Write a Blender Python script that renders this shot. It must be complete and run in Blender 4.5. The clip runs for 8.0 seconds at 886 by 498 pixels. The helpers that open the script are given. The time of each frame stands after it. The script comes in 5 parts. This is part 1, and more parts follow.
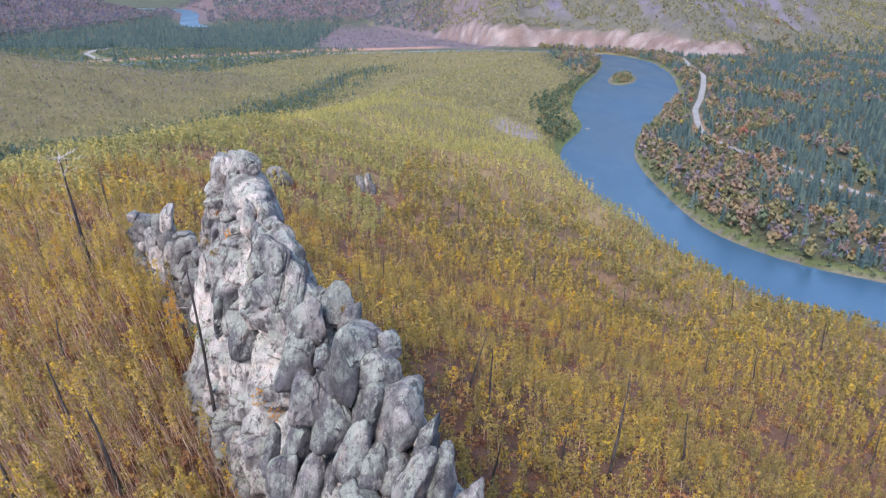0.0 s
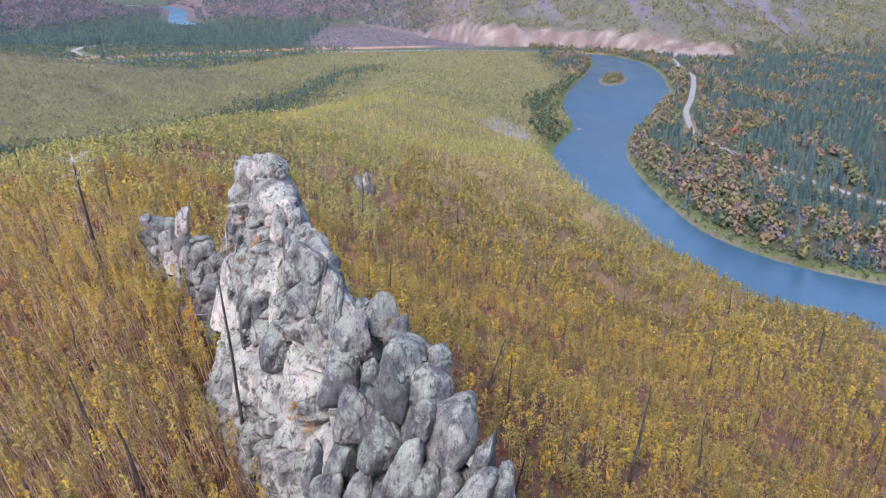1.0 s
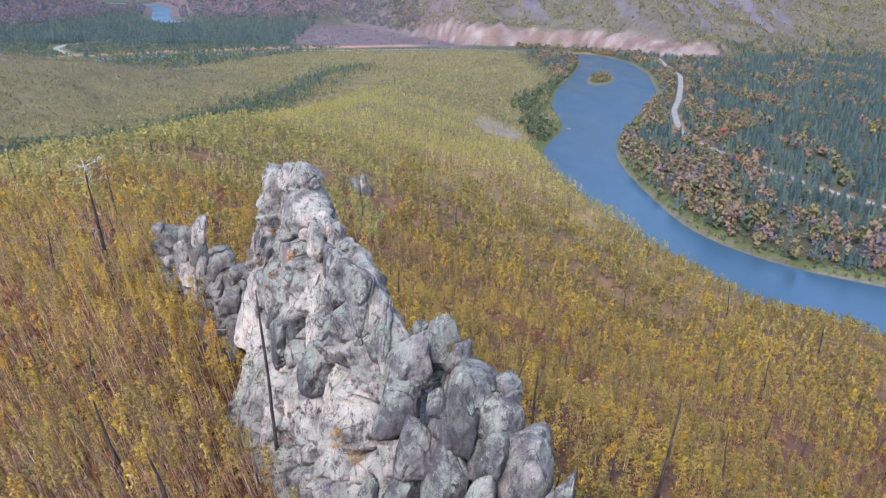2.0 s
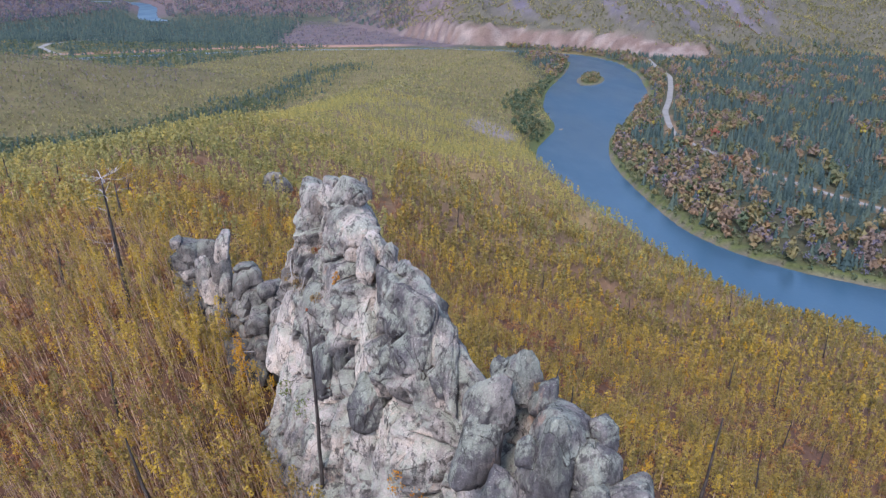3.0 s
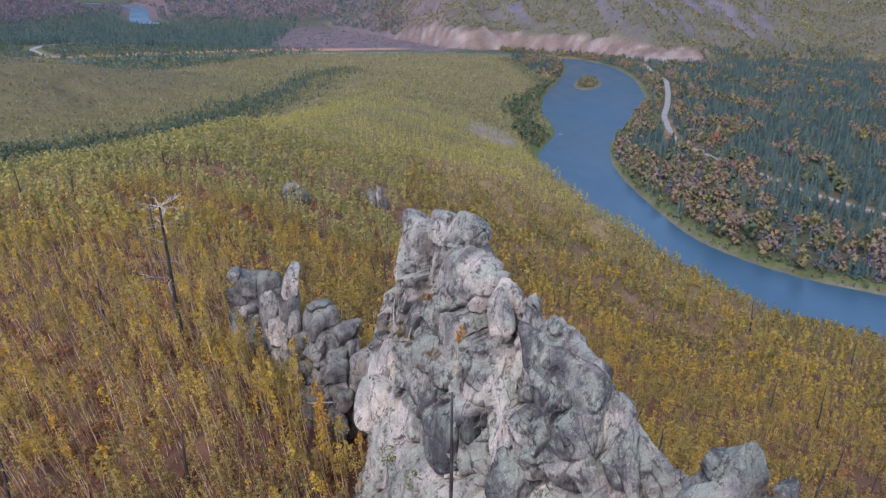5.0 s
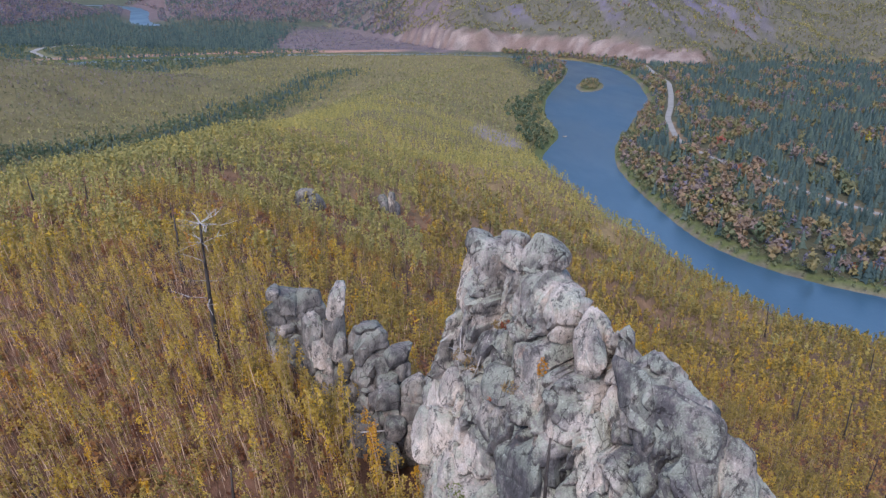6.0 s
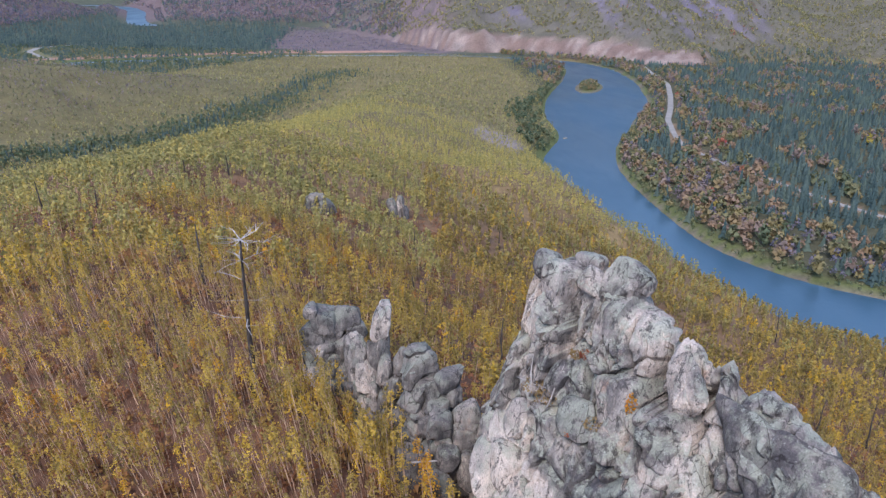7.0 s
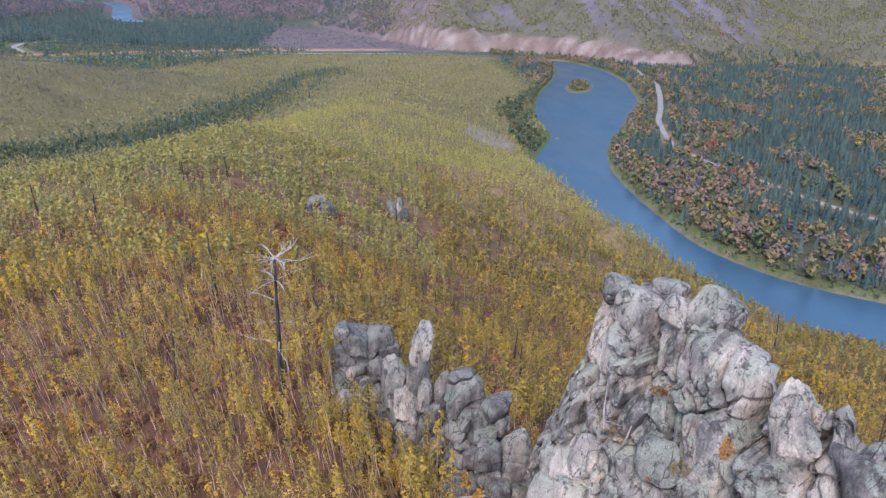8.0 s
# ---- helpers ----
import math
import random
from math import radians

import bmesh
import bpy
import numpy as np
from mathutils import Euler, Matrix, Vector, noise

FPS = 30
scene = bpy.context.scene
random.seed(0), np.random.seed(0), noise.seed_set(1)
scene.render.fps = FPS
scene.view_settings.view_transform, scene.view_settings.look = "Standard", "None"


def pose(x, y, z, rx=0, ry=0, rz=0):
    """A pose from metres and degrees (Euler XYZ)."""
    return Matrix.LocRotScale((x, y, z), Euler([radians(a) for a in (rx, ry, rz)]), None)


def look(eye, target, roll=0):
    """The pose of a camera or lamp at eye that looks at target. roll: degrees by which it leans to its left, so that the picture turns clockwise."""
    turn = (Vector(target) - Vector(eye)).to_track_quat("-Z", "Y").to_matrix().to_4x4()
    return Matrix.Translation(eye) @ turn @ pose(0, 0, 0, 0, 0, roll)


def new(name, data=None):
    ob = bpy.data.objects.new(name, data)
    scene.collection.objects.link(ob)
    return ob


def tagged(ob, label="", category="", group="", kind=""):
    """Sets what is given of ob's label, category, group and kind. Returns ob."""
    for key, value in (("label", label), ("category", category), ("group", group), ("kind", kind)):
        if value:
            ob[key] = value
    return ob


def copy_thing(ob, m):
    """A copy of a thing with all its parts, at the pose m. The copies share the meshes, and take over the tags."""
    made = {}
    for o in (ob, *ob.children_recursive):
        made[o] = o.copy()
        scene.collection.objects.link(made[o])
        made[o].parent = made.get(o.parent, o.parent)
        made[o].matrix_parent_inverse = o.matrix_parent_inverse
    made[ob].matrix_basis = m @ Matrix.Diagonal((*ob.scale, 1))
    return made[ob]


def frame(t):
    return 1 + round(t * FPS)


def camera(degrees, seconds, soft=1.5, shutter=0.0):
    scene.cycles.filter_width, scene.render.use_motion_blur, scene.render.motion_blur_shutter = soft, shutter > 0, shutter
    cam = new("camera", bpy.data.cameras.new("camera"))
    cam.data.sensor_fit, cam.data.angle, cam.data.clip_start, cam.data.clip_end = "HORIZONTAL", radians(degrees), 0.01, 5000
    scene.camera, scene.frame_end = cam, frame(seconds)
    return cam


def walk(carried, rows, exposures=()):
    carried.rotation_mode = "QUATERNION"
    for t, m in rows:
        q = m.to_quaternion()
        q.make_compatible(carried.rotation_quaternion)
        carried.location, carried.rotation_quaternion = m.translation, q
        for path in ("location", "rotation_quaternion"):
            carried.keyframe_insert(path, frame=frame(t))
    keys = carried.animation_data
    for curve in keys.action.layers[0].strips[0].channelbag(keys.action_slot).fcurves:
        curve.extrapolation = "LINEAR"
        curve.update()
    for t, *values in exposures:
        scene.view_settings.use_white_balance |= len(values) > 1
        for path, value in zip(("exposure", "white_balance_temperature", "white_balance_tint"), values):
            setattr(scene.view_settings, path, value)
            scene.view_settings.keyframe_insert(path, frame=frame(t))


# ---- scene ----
cam = camera(62.5, 8.0, soft=1.3)
METRES, EYE, TILT, LEAN, TURN = 50.0, 166.0, -20.2, 0.0, 0.0
ROWS = [
    (0.0, 0.0, 0.0, 0.0, 0.0, 0.0, -0.0),
    (0.5, -0.0372, 0.0145, 0.0057, -0.39, -0.03, -0.12),
    (1.0, -0.0829, 0.0379, 0.0145, -0.91, -0.06, -0.11),
    (1.5, -0.1306, 0.0696, 0.0256, -1.47, -0.1, -0.05),
    (3.0, -0.2877, 0.2007, 0.0742, -3.02, -0.17, 0.08),
    (3.5, -0.336, 0.2466, 0.0891, -3.31, -0.11, 0.15),
    (4.0, -0.386, 0.2936, 0.1044, -3.55, -0.06, 0.14),
    (5.5, -0.5249, 0.413, 0.1505, -3.73, 0.15, 0.11),
    (6.0, -0.5718, 0.4536, 0.1656, -3.75, 0.2, 0.12),
    (6.5, -0.6149, 0.4901, 0.18, -3.82, 0.22, 0.1),
    (7.0, -0.6612, 0.5308, 0.1946, -4.04, 0.25, 0.08),
    (7.5, -0.7039, 0.5699, 0.2094, -4.44, 0.22, -0.01),
    (8.0, -0.749, 0.6152, 0.2261, -5.07, 0.15, -0.1),
]
walk(cam, [(t, pose(0, 0, EYE, TILT, LEAN, TURN) @ pose(METRES * x, METRES * y, METRES * z, 90 + pitch, roll, yaw)) for t, x, y, z, yaw, pitch, roll in ROWS],
     [(0.0, 1.6, 6330, 16), (1.5, 1.6, 6330, 16), (3.0, 1.25, 6330, 16), (3.5, 1.17, 6330, 16), (4.0, 1.1, 6330, 16), (5.5, 1.0, 6330, 16), (6.5, 1.13, 6330, 16), (7.0, 1.2, 6330, 16), (8.0, 1.3, 6330, 16)])

# ---- world, sun, exposure ----
SUN_ELEVATION, SUN_AZIMUTH = 46.0, 205.0      # degrees; azimuth clockwise from +y
world = bpy.data.worlds.new("sky")
scene.world = world
world.use_nodes = True
sky = world.node_tree.nodes.new("ShaderNodeTexSky")
sky.sky_type, sky.sun_disc = "NISHITA", False
sky.sun_elevation, sky.sun_rotation = radians(SUN_ELEVATION), radians(SUN_AZIMUTH)
sky.dust_density, sky.ozone_density = 1.0, 3.0
background = world.node_tree.nodes["Background"]
background.inputs["Strength"].default_value = 0.15
world.node_tree.links.new(sky.outputs[0], background.inputs["Color"])
sun = new("sun", bpy.data.lights.new("sun", "SUN"))
sun.data.energy, sun.data.angle, sun.data.color = 1.5, radians(18), (1.0, 0.94, 0.86)
a, e = radians(SUN_AZIMUTH), radians(SUN_ELEVATION)
sun.matrix_world = look((0, 0, 400), (-math.sin(a) * math.cos(e), -math.cos(a) * math.cos(e), 400 - math.sin(e)))


# ---- materials ----
def material(name, roughness=0.8):
    m = bpy.data.materials.new(name)
    m.use_nodes = True
    b = m.node_tree.nodes["Principled BSDF"]
    b.inputs["Roughness"].default_value = roughness
    b.inputs["Specular IOR Level"].default_value = 0.2
    return m, m.node_tree.nodes, m.node_tree.links, b


def ramp(nodes, links, source, stops):
    r = nodes.new("ShaderNodeValToRGB")
    while len(r.color_ramp.elements) < len(stops):
        r.color_ramp.elements.new(0.5)
    for el, (at, colour) in zip(r.color_ramp.elements, stops):
        el.position, el.color = at, (*colour, 1)
    links.new(source, r.inputs[0])
    return r.outputs[0]


def noise_tex(nodes, links, scale, detail=6.0, rough=0.6, stretch=None, voronoi=False, turn=None):
    geo = nodes.new("ShaderNodeNewGeometry")
    place = geo.outputs["Position"]
    if stretch or turn:
        mp = nodes.new("ShaderNodeMapping")
        mp.inputs["Scale"].default_value = stretch or (1, 1, 1)
        mp.inputs["Rotation"].default_value = turn or (0, 0, 0)
        links.new(place, mp.inputs["Vector"])
        place = mp.outputs[0]
    if voronoi:
        n = nodes.new("ShaderNodeTexVoronoi")
        n.feature = "DISTANCE_TO_EDGE"
        n.inputs["Scale"].default_value = scale
        links.new(place, n.inputs["Vector"])
        return n.outputs["Distance"]
    n = nodes.new("ShaderNodeTexNoise")
    n.inputs["Scale"].default_value, n.inputs["Detail"].default_value, n.inputs["Roughness"].default_value = scale, detail, rough
    links.new(place, n.inputs["Vector"])
    return n.outputs["Fac"]


def mix(nodes, links, fac, a, b, mode="MIX"):
    m = nodes.new("ShaderNodeMix")
    m.data_type, m.blend_type = "RGBA", mode
    for value, socket in ((fac, m.inputs[0]), (a, m.inputs[6]), (b, m.inputs[7])):
        if isinstance(value, (int, float)):
            socket.default_value = value
        elif isinstance(value, tuple):
            socket.default_value = (*value, 1)
        else:
            links.new(value, socket)
    return m.outputs[2]


def bump(nodes, links, b, height, strength, distance):
    n = nodes.new("ShaderNodeBump")
    n.inputs["Strength"].default_value, n.inputs["Distance"].default_value = strength, distance
    links.new(height, n.inputs["Height"])
    links.new(n.outputs[0], b.inputs["Normal"])
    return n


def leaf_material(name, stops, patch=0.02):
    """Leaves whose tint comes from each plant's own number, drifting in wide patches."""
    m, nodes, links, b = material(name, 0.75)
    tint = nodes.new("ShaderNodeAttribute")
    tint.attribute_name = "tint"
    wide = noise_tex(nodes, links, patch, 3.0)
    add = nodes.new("ShaderNodeMath")
    add.operation, add.inputs[2].default_value = "MULTIPLY_ADD", -0.45
    links.new(wide, add.inputs[0])
    add.inputs[1].default_value = 0.9
    total = nodes.new("ShaderNodeMath")
    links.new(add.outputs[0], total.inputs[0])
    links.new(tint.outputs["Fac"], total.inputs[1])
    colour = ramp(nodes, links, total.outputs[0], stops)
    links.new(colour, b.inputs["Base Color"])
    trans = nodes.new("ShaderNodeBsdfTranslucent")
    links.new(colour, trans.inputs["Color"])
    both = nodes.new("ShaderNodeMixShader")
    both.inputs[0].default_value = 0.4
    links.new(b.outputs[0], both.inputs[1])
    links.new(trans.outputs[0], both.inputs[2])
    links.new(both.outputs[0], nodes["Material Output"].inputs["Surface"])
    return m


GOLD = leaf_material("autumn_birch_leaves", [(0.0, (0.19, 0.155, 0.06)), (0.25, (0.31, 0.235, 0.075)), (0.5, (0.45, 0.315, 0.08)), (0.72, (0.60, 0.41, 0.065)), (0.88, (0.64, 0.36, 0.035)), (1.0, (0.42, 0.18, 0.05))])
OLIVE = leaf_material("olive_birch_leaves", [(0.0, (0.25, 0.245, 0.105)), (0.4, (0.40, 0.35, 0.125)), (0.7, (0.52, 0.415, 0.125)), (1.0, (0.58, 0.40, 0.11))], 0.012)
# Olive and yellow larch, its blue raised to imitate haze over the far woods.
MEADOW_LARCH = leaf_material("autumn_larch_needles", [(0.0, (0.18, 0.18, 0.105)), (0.4, (0.275, 0.255, 0.12)), (0.7, (0.36, 0.315, 0.125)), (1.0, (0.43, 0.325, 0.12))], 0.006)
VALLEY = leaf_material("valley_broadleaf_leaves", [(0.0, (0.11, 0.15, 0.09)), (0.25, (0.19, 0.195, 0.105)), (0.42, (0.30, 0.25, 0.12)), (0.56, (0.33, 0.225, 0.145)), (0.70, (0.27, 0.215, 0.195)), (0.84, (0.36, 0.235, 0.12)), (0.90, (0.36, 0.07, 0.075)), (0.94, (0.38, 0.30, 0.10)), (1.0, (0.46, 0.38, 0.09))], 0.01)
# Grey-violet twigs and brown leaves, with the blue of distance haze mixed in.
HAZY_BARE_WOOD = leaf_material("hazy_bare_twigs_and_last_leaves", [(0.0, (0.15, 0.155, 0.21)), (0.5, (0.215, 0.185, 0.225)), (0.8, (0.30, 0.215, 0.19)), (1.0, (0.24, 0.225, 0.16))], 0.004)
# Dark spruce green; some of its blue stands for haze in the valley.
SPRUCE = leaf_material("spruce_needles", [(0.0, (0.055, 0.095, 0.095)), (0.5, (0.085, 0.13, 0.125)), (1.0, (0.125, 0.17, 0.135))], 0.01)
SHRUB = leaf_material("russet_undergrowth", [(0.0, (0.23, 0.10, 0.06)), (0.4, (0.35, 0.17, 0.08)), (0.7, (0.43, 0.25, 0.095)), (1.0, (0.38, 0.26, 0.09))], 0.05)


def stem_material(name, low, high):
    m, nodes, links, b = material(name, 0.85)
    links.new(ramp(nodes, links, noise_tex(nodes, links, 3.0, 5, 0.6, (1, 1, 0.25)), [(0.3, low), (0.7, high)]), b.inputs["Base Color"])
    return m


BIRCH_BARK = stem_material("pale_birch_bark", (0.30, 0.19, 0.125), (0.64, 0.46, 0.335))
CHARRED = stem_material("charred_bark", (0.018, 0.015, 0.014), (0.09, 0.075, 0.07))
SILVER = stem_material("weathered_dead_wood", (0.20, 0.18, 0.17), (0.48, 0.44, 0.42))


def maths(nodes, links, how, a, b):
    m = nodes.new("ShaderNodeMath")
    m.operation = how
    for value, socket in ((a, m.inputs[0]), (b, m.inputs[1])):
        if isinstance(value, (int, float)):
            socket.default_value = value
        else:
            links.new(value, socket)
    return m.outputs[0]


def joints(nodes, links, scale, stretch, turn, bend, width):
    """Thin wandering joint lines: dark 0.3 in the line, 1 beside it."""
    where = nodes.new("ShaderNodeNewGeometry").outputs["Position"]
    bent = nodes.new("ShaderNodeTexNoise")
    bent.inputs["Scale"].default_value, bent.inputs["Detail"].default_value = 0.9 * scale / 0.6, 6.0
    links.new(where, bent.inputs["Vector"])
    put = nodes.new("ShaderNodeVectorMath")
    put.operation = "MULTIPLY_ADD"
    put.inputs[1].default_value = (bend, bend, bend)
    links.new(bent.outputs["Color"], put.inputs[0])
    links.new(where, put.inputs[2])
    mp = nodes.new("ShaderNodeMapping")
    mp.inputs["Scale"].default_value, mp.inputs["Rotation"].default_value = stretch, turn
    links.new(put.outputs[0], mp.inputs["Vector"])
    cells = nodes.new("ShaderNodeTexVoronoi")
    cells.feature = "DISTANCE_TO_EDGE"
    cells.inputs["Scale"].default_value = scale
    links.new(mp.outputs[0], cells.inputs["Vector"])
    return ramp(nodes, links, cells.outputs["Distance"], [(width * 0.2, (0.28, 0.27, 0.27)), (width, (1, 1, 1))])


def rock_material(name, tone=1.0, bare=0.50):
    """Granite: violet-grey ground, pale bare faces, rust, grey-green lichen on what faces up, black and white crusts, joints, fine grain."""
    m, nodes, links, b = material(name, 0.92)
    crust = nodes.new("ShaderNodeAttribute")
    crust.attribute_name = "crust"
    worn = maths(nodes, links, "MULTIPLY", crust.outputs["Fac"], 0.11)
    base = ramp(nodes, links, maths(nodes, links, "SUBTRACT", noise_tex(nodes, links, 0.42, 10, 0.66), worn), [(0.33, (0.095 * tone, 0.088 * tone, 0.093 * tone)), (0.45, (0.215 * tone, 0.194 * tone, 0.184 * tone)), (0.60, (0.40 * tone, 0.355 * tone, 0.325 * tone))])
    geo = nodes.new("ShaderNodeNewGeometry")
    xyz = nodes.new("ShaderNodeSeparateXYZ")
    links.new(geo.outputs["Normal"], xyz.inputs[0])
    up = nodes.new("ShaderNodeMapRange")
    up.inputs[1].default_value, up.inputs[2].default_value = -0.08, 0.45
    links.new(xyz.outputs[2], up.inputs[0])
    steep = maths(nodes, links, "SUBTRACT", 1.0, maths(nodes, links, "MULTIPLY", up.outputs[0], 0.75))
    pale = ramp(nodes, links, maths(nodes, links, "SUBTRACT", noise_tex(nodes, links, 0.24, 12, 0.7, (1, 1, 0.6)), worn), [(bare - 0.02, (0, 0, 0)), (bare + 0.07, (0.85, 0.85, 0.85))])
    col = mix(nodes, links, maths(nodes, links, "MULTIPLY", pale, steep), base, (0.68, 0.575, 0.50))
    rust = ramp(nodes, links, noise_tex(nodes, links, 0.33, 9, 0.68, (1, 1, 0.5)), [(0.60, (0, 0, 0)), (0.69, (0.65, 0.65, 0.65))])
    col = mix(nodes, links, rust, col, (0.36, 0.235, 0.17))
    green = ramp(nodes, links, noise_tex(nodes, links, 0.6, 12, 0.74), [(0.45, (0, 0, 0)), (0.54, (0.7, 0.7, 0.7))])
    col = mix(nodes, links, maths(nodes, links, "MULTIPLY", green, up.outputs[0]), col, (0.30 * tone, 0.322 * tone, 0.265 * tone))
    white = ramp(nodes, links, noise_tex(nodes, links, 4.5, 9, 0.74), [(0.60, (0, 0, 0)), (0.66, (0.6, 0.6, 0.6))])
    col = mix(nodes, links, maths(nodes, links, "MULTIPLY", white, up.outputs[0]), col, (0.47 * tone, 0.475 * tone, 0.43 * tone))
    dark = ramp(nodes, links, noise_tex(nodes, links, 1.5, 14, 0.8, (1, 1, 0.5)), [(0.525, (0, 0, 0)), (0.575, (0.85, 0.85, 0.85))])
    col = mix(nodes, links, dark, col, (0.062, 0.058, 0.058))
    wet = ramp(nodes, links, noise_tex(nodes, links, 1.1, 8, 0.66, (1, 1, 0.13)), [(0.42, (0.5, 0.49, 0.5)), (0.56, (1.05, 1.05, 1.05))])
    col = mix(nodes, links, maths(nodes, links, "MULTIPLY", steep, 0.8), col, wet, "MULTIPLY")
    speck = ramp(nodes, links, noise_tex(nodes, links, 9.0, 8, 0.78), [(0.36, (0.7, 0.7, 0.7)), (0.64, (1.22, 1.22, 1.22))])
    col = mix(nodes, links, 1.0, col, speck, "MULTIPLY")
    coarse = joints(nodes, links, 0.5, (1, 1, 0.36), (0.2, 0.35, 0.0), 0.7, 0.014)
    broken = ramp(nodes, links, noise_tex(nodes, links, 0.5, 4, 0.6), [(0.46, (0, 0, 0)), (0.55, (0.9, 0.9, 0.9))])
    col = mix(nodes, links, broken, col, coarse, "MULTIPLY")
    links.new(col, b.inputs["Base Color"])
    first = nodes.new("ShaderNodeBump")
    first.inputs["Strength"].default_value, first.inputs["Distance"].default_value = 0.8, 0.2
    links.new(noise_tex(nodes, links, 2.2, 12, 0.7, (1, 1, 0.6)), first.inputs["Height"])
    second = bump(nodes, links, b, noise_tex(nodes, links, 8.0, 6, 0.68), 0.7, 0.07)
    links.new(first.outputs[0], second.inputs["Normal"])
    return m


ROCK = rock_material("lichened_granite", 0.95, 0.505)
DARK_ROCK = rock_material("dark_weathered_granite", 0.66, 0.58)


def ground_material():
    m, nodes, links, b = material("hill_ground", 0.95)
    soil = nodes.new("ShaderNodeAttribute")
    soil.attribute_name = "soil"
    grain = ramp(nodes, links, noise_tex(nodes, links, 0.35, 9, 0.75), [(0.25, (0.55, 0.55, 0.55)), (0.75, (1.45, 1.45, 1.45))])
    wide = ramp(nodes, links, noise_tex(nodes, links, 0.03, 6, 0.7), [(0.3, (0.75, 0.75, 0.75)), (0.7, (1.25, 1.2, 1.15))])
    col = mix(nodes, links, 1.0, soil.outputs["Color"], grain, "MULTIPLY")
    col = mix(nodes, links, 1.0, col, wide, "MULTIPLY")
    links.new(col, b.inputs["Base Color"])
    bump(nodes, links, b, noise_tex(nodes, links, 0.6, 8, 0.7), 0.8, 0.6)
    return m


GROUND = ground_material()


def water_material():
    m, nodes, links, b = material("river_water", 0.06)
    b.inputs["Base Color"].default_value = (0.034, 0.082, 0.126, 1)
    b.inputs["IOR"].default_value, b.inputs["Specular IOR Level"].default_value = 1.33, 0.8
    rough = ramp(nodes, links, noise_tex(nodes, links, 0.012, 5, 0.6, (1, 0.35, 1)), [(0.35, (0.28, 0.28, 0.28)), (0.65, (0.42, 0.42, 0.42))])
    links.new(rough, b.inputs["Roughness"])
    bump(nodes, links, b, noise_tex(nodes, links, 0.5, 4, 0.6, (1, 0.5, 1)), 0.25, 0.3)
    return m


WATER = water_material()


def plain(name, low, high, scale, roughness=0.9):
    m, nodes, links, b = material(name, roughness)
    links.new(ramp(nodes, links, noise_tex(nodes, links, scale, 6, 0.65), [(0.3, low), (0.7, high)]), b.inputs["Base Color"])
    bump(nodes, links, b, noise_tex(nodes, links, scale * 6, 5, 0.6), 0.4, 0.05)
    return m


ROAD = plain("pale_gravel_road", (0.21, 0.20, 0.185), (0.31, 0.295, 0.275), 0.05)


# ---- builders ----
def mesh_object(name, verts, faces, mat, parent=None, smooth=False, crease=0):
    me = bpy.data.meshes.new(name)
    me.from_pydata(verts if isinstance(verts, list) else verts.tolist(), [], faces if isinstance(faces, list) else faces.tolist())
    me.materials.append(mat)
    if smooth:
        me.polygons.foreach_set("use_smooth", [True] * len(me.polygons))
    if crease:
        me.set_sharp_from_angle(angle=radians(crease))
    ob = new(name, me)
    if parent:
        ob.parent = parent
    return ob


def tri_object(name, verts, tris, mats, face_mat=None, tint=None):
    """A large triangle mesh straight from arrays, with a tint number on each vertex."""
    me = bpy.data.meshes.new(name)
    n, k = len(verts), len(tris)
    me.vertices.add(n)
    me.vertices.foreach_set("co", np.ascontiguousarray(verts, np.float32).ravel())
    me.loops.add(3 * k)
    me.loops.foreach_set("vertex_index", np.ascontiguousarray(tris, np.int32).ravel())
    me.polygons.add(k)
    me.polygons.foreach_set("loop_start", np.arange(0, 3 * k, 3, dtype=np.int32))
    for m in mats:
        me.materials.append(m)
    if face_mat is not None:
        me.polygons.foreach_set("material_index", np.ascontiguousarray(face_mat, np.int32))
    if tint is not None:
        me.attributes.new("tint", "FLOAT", "POINT").data.foreach_set("value", np.ascontiguousarray(tint, np.float32))
    me.update(calc_edges=True)
    return new(name, me)


# ---- the lie of the land ----
WATER_Z = -8.0


def smooth_step(a, b, x):
    q = np.clip((x - a) / (b - a), 0, 1)
    return q * q * (3 - 2 * q)


def wavy(x, y, size, seed=0):
    """Smooth uneven waves, about -1 to 1, over lengths of about size."""
    rng = np.random.RandomState(seed + 11)
    out = np.zeros(np.shape(x))
    for i in range(7):
        ang, k, ph = rng.uniform(0, 6.28), 6.28 / size * rng.uniform(0.6, 2.2), rng.uniform(0, 6.28)
        out = out + np.sin((x * math.cos(ang) + y * math.sin(ang)) * k + ph + 0.8 * np.sin((x * math.sin(ang) - y * math.cos(ang)) * k * 0.7)) / 4.0
    return out


def sampled(points, step):
    """Points of a polyline, evenly spaced, on a rounded course."""
    p = np.array(points, float)
    d = np.concatenate([[0], np.cumsum(np.hypot(*(p[1:, :2] - p[:-1, :2]).T))])
    s = np.arange(0, d[-1], step)
    q = np.stack([np.interp(s, d, p[:, i]) for i in range(p.shape[1])], 1)
    for _ in range(6):
        q[1:-1] = 0.25 * q[:-2] + 0.5 * q[1:-1] + 0.25 * q[2:]
    return q


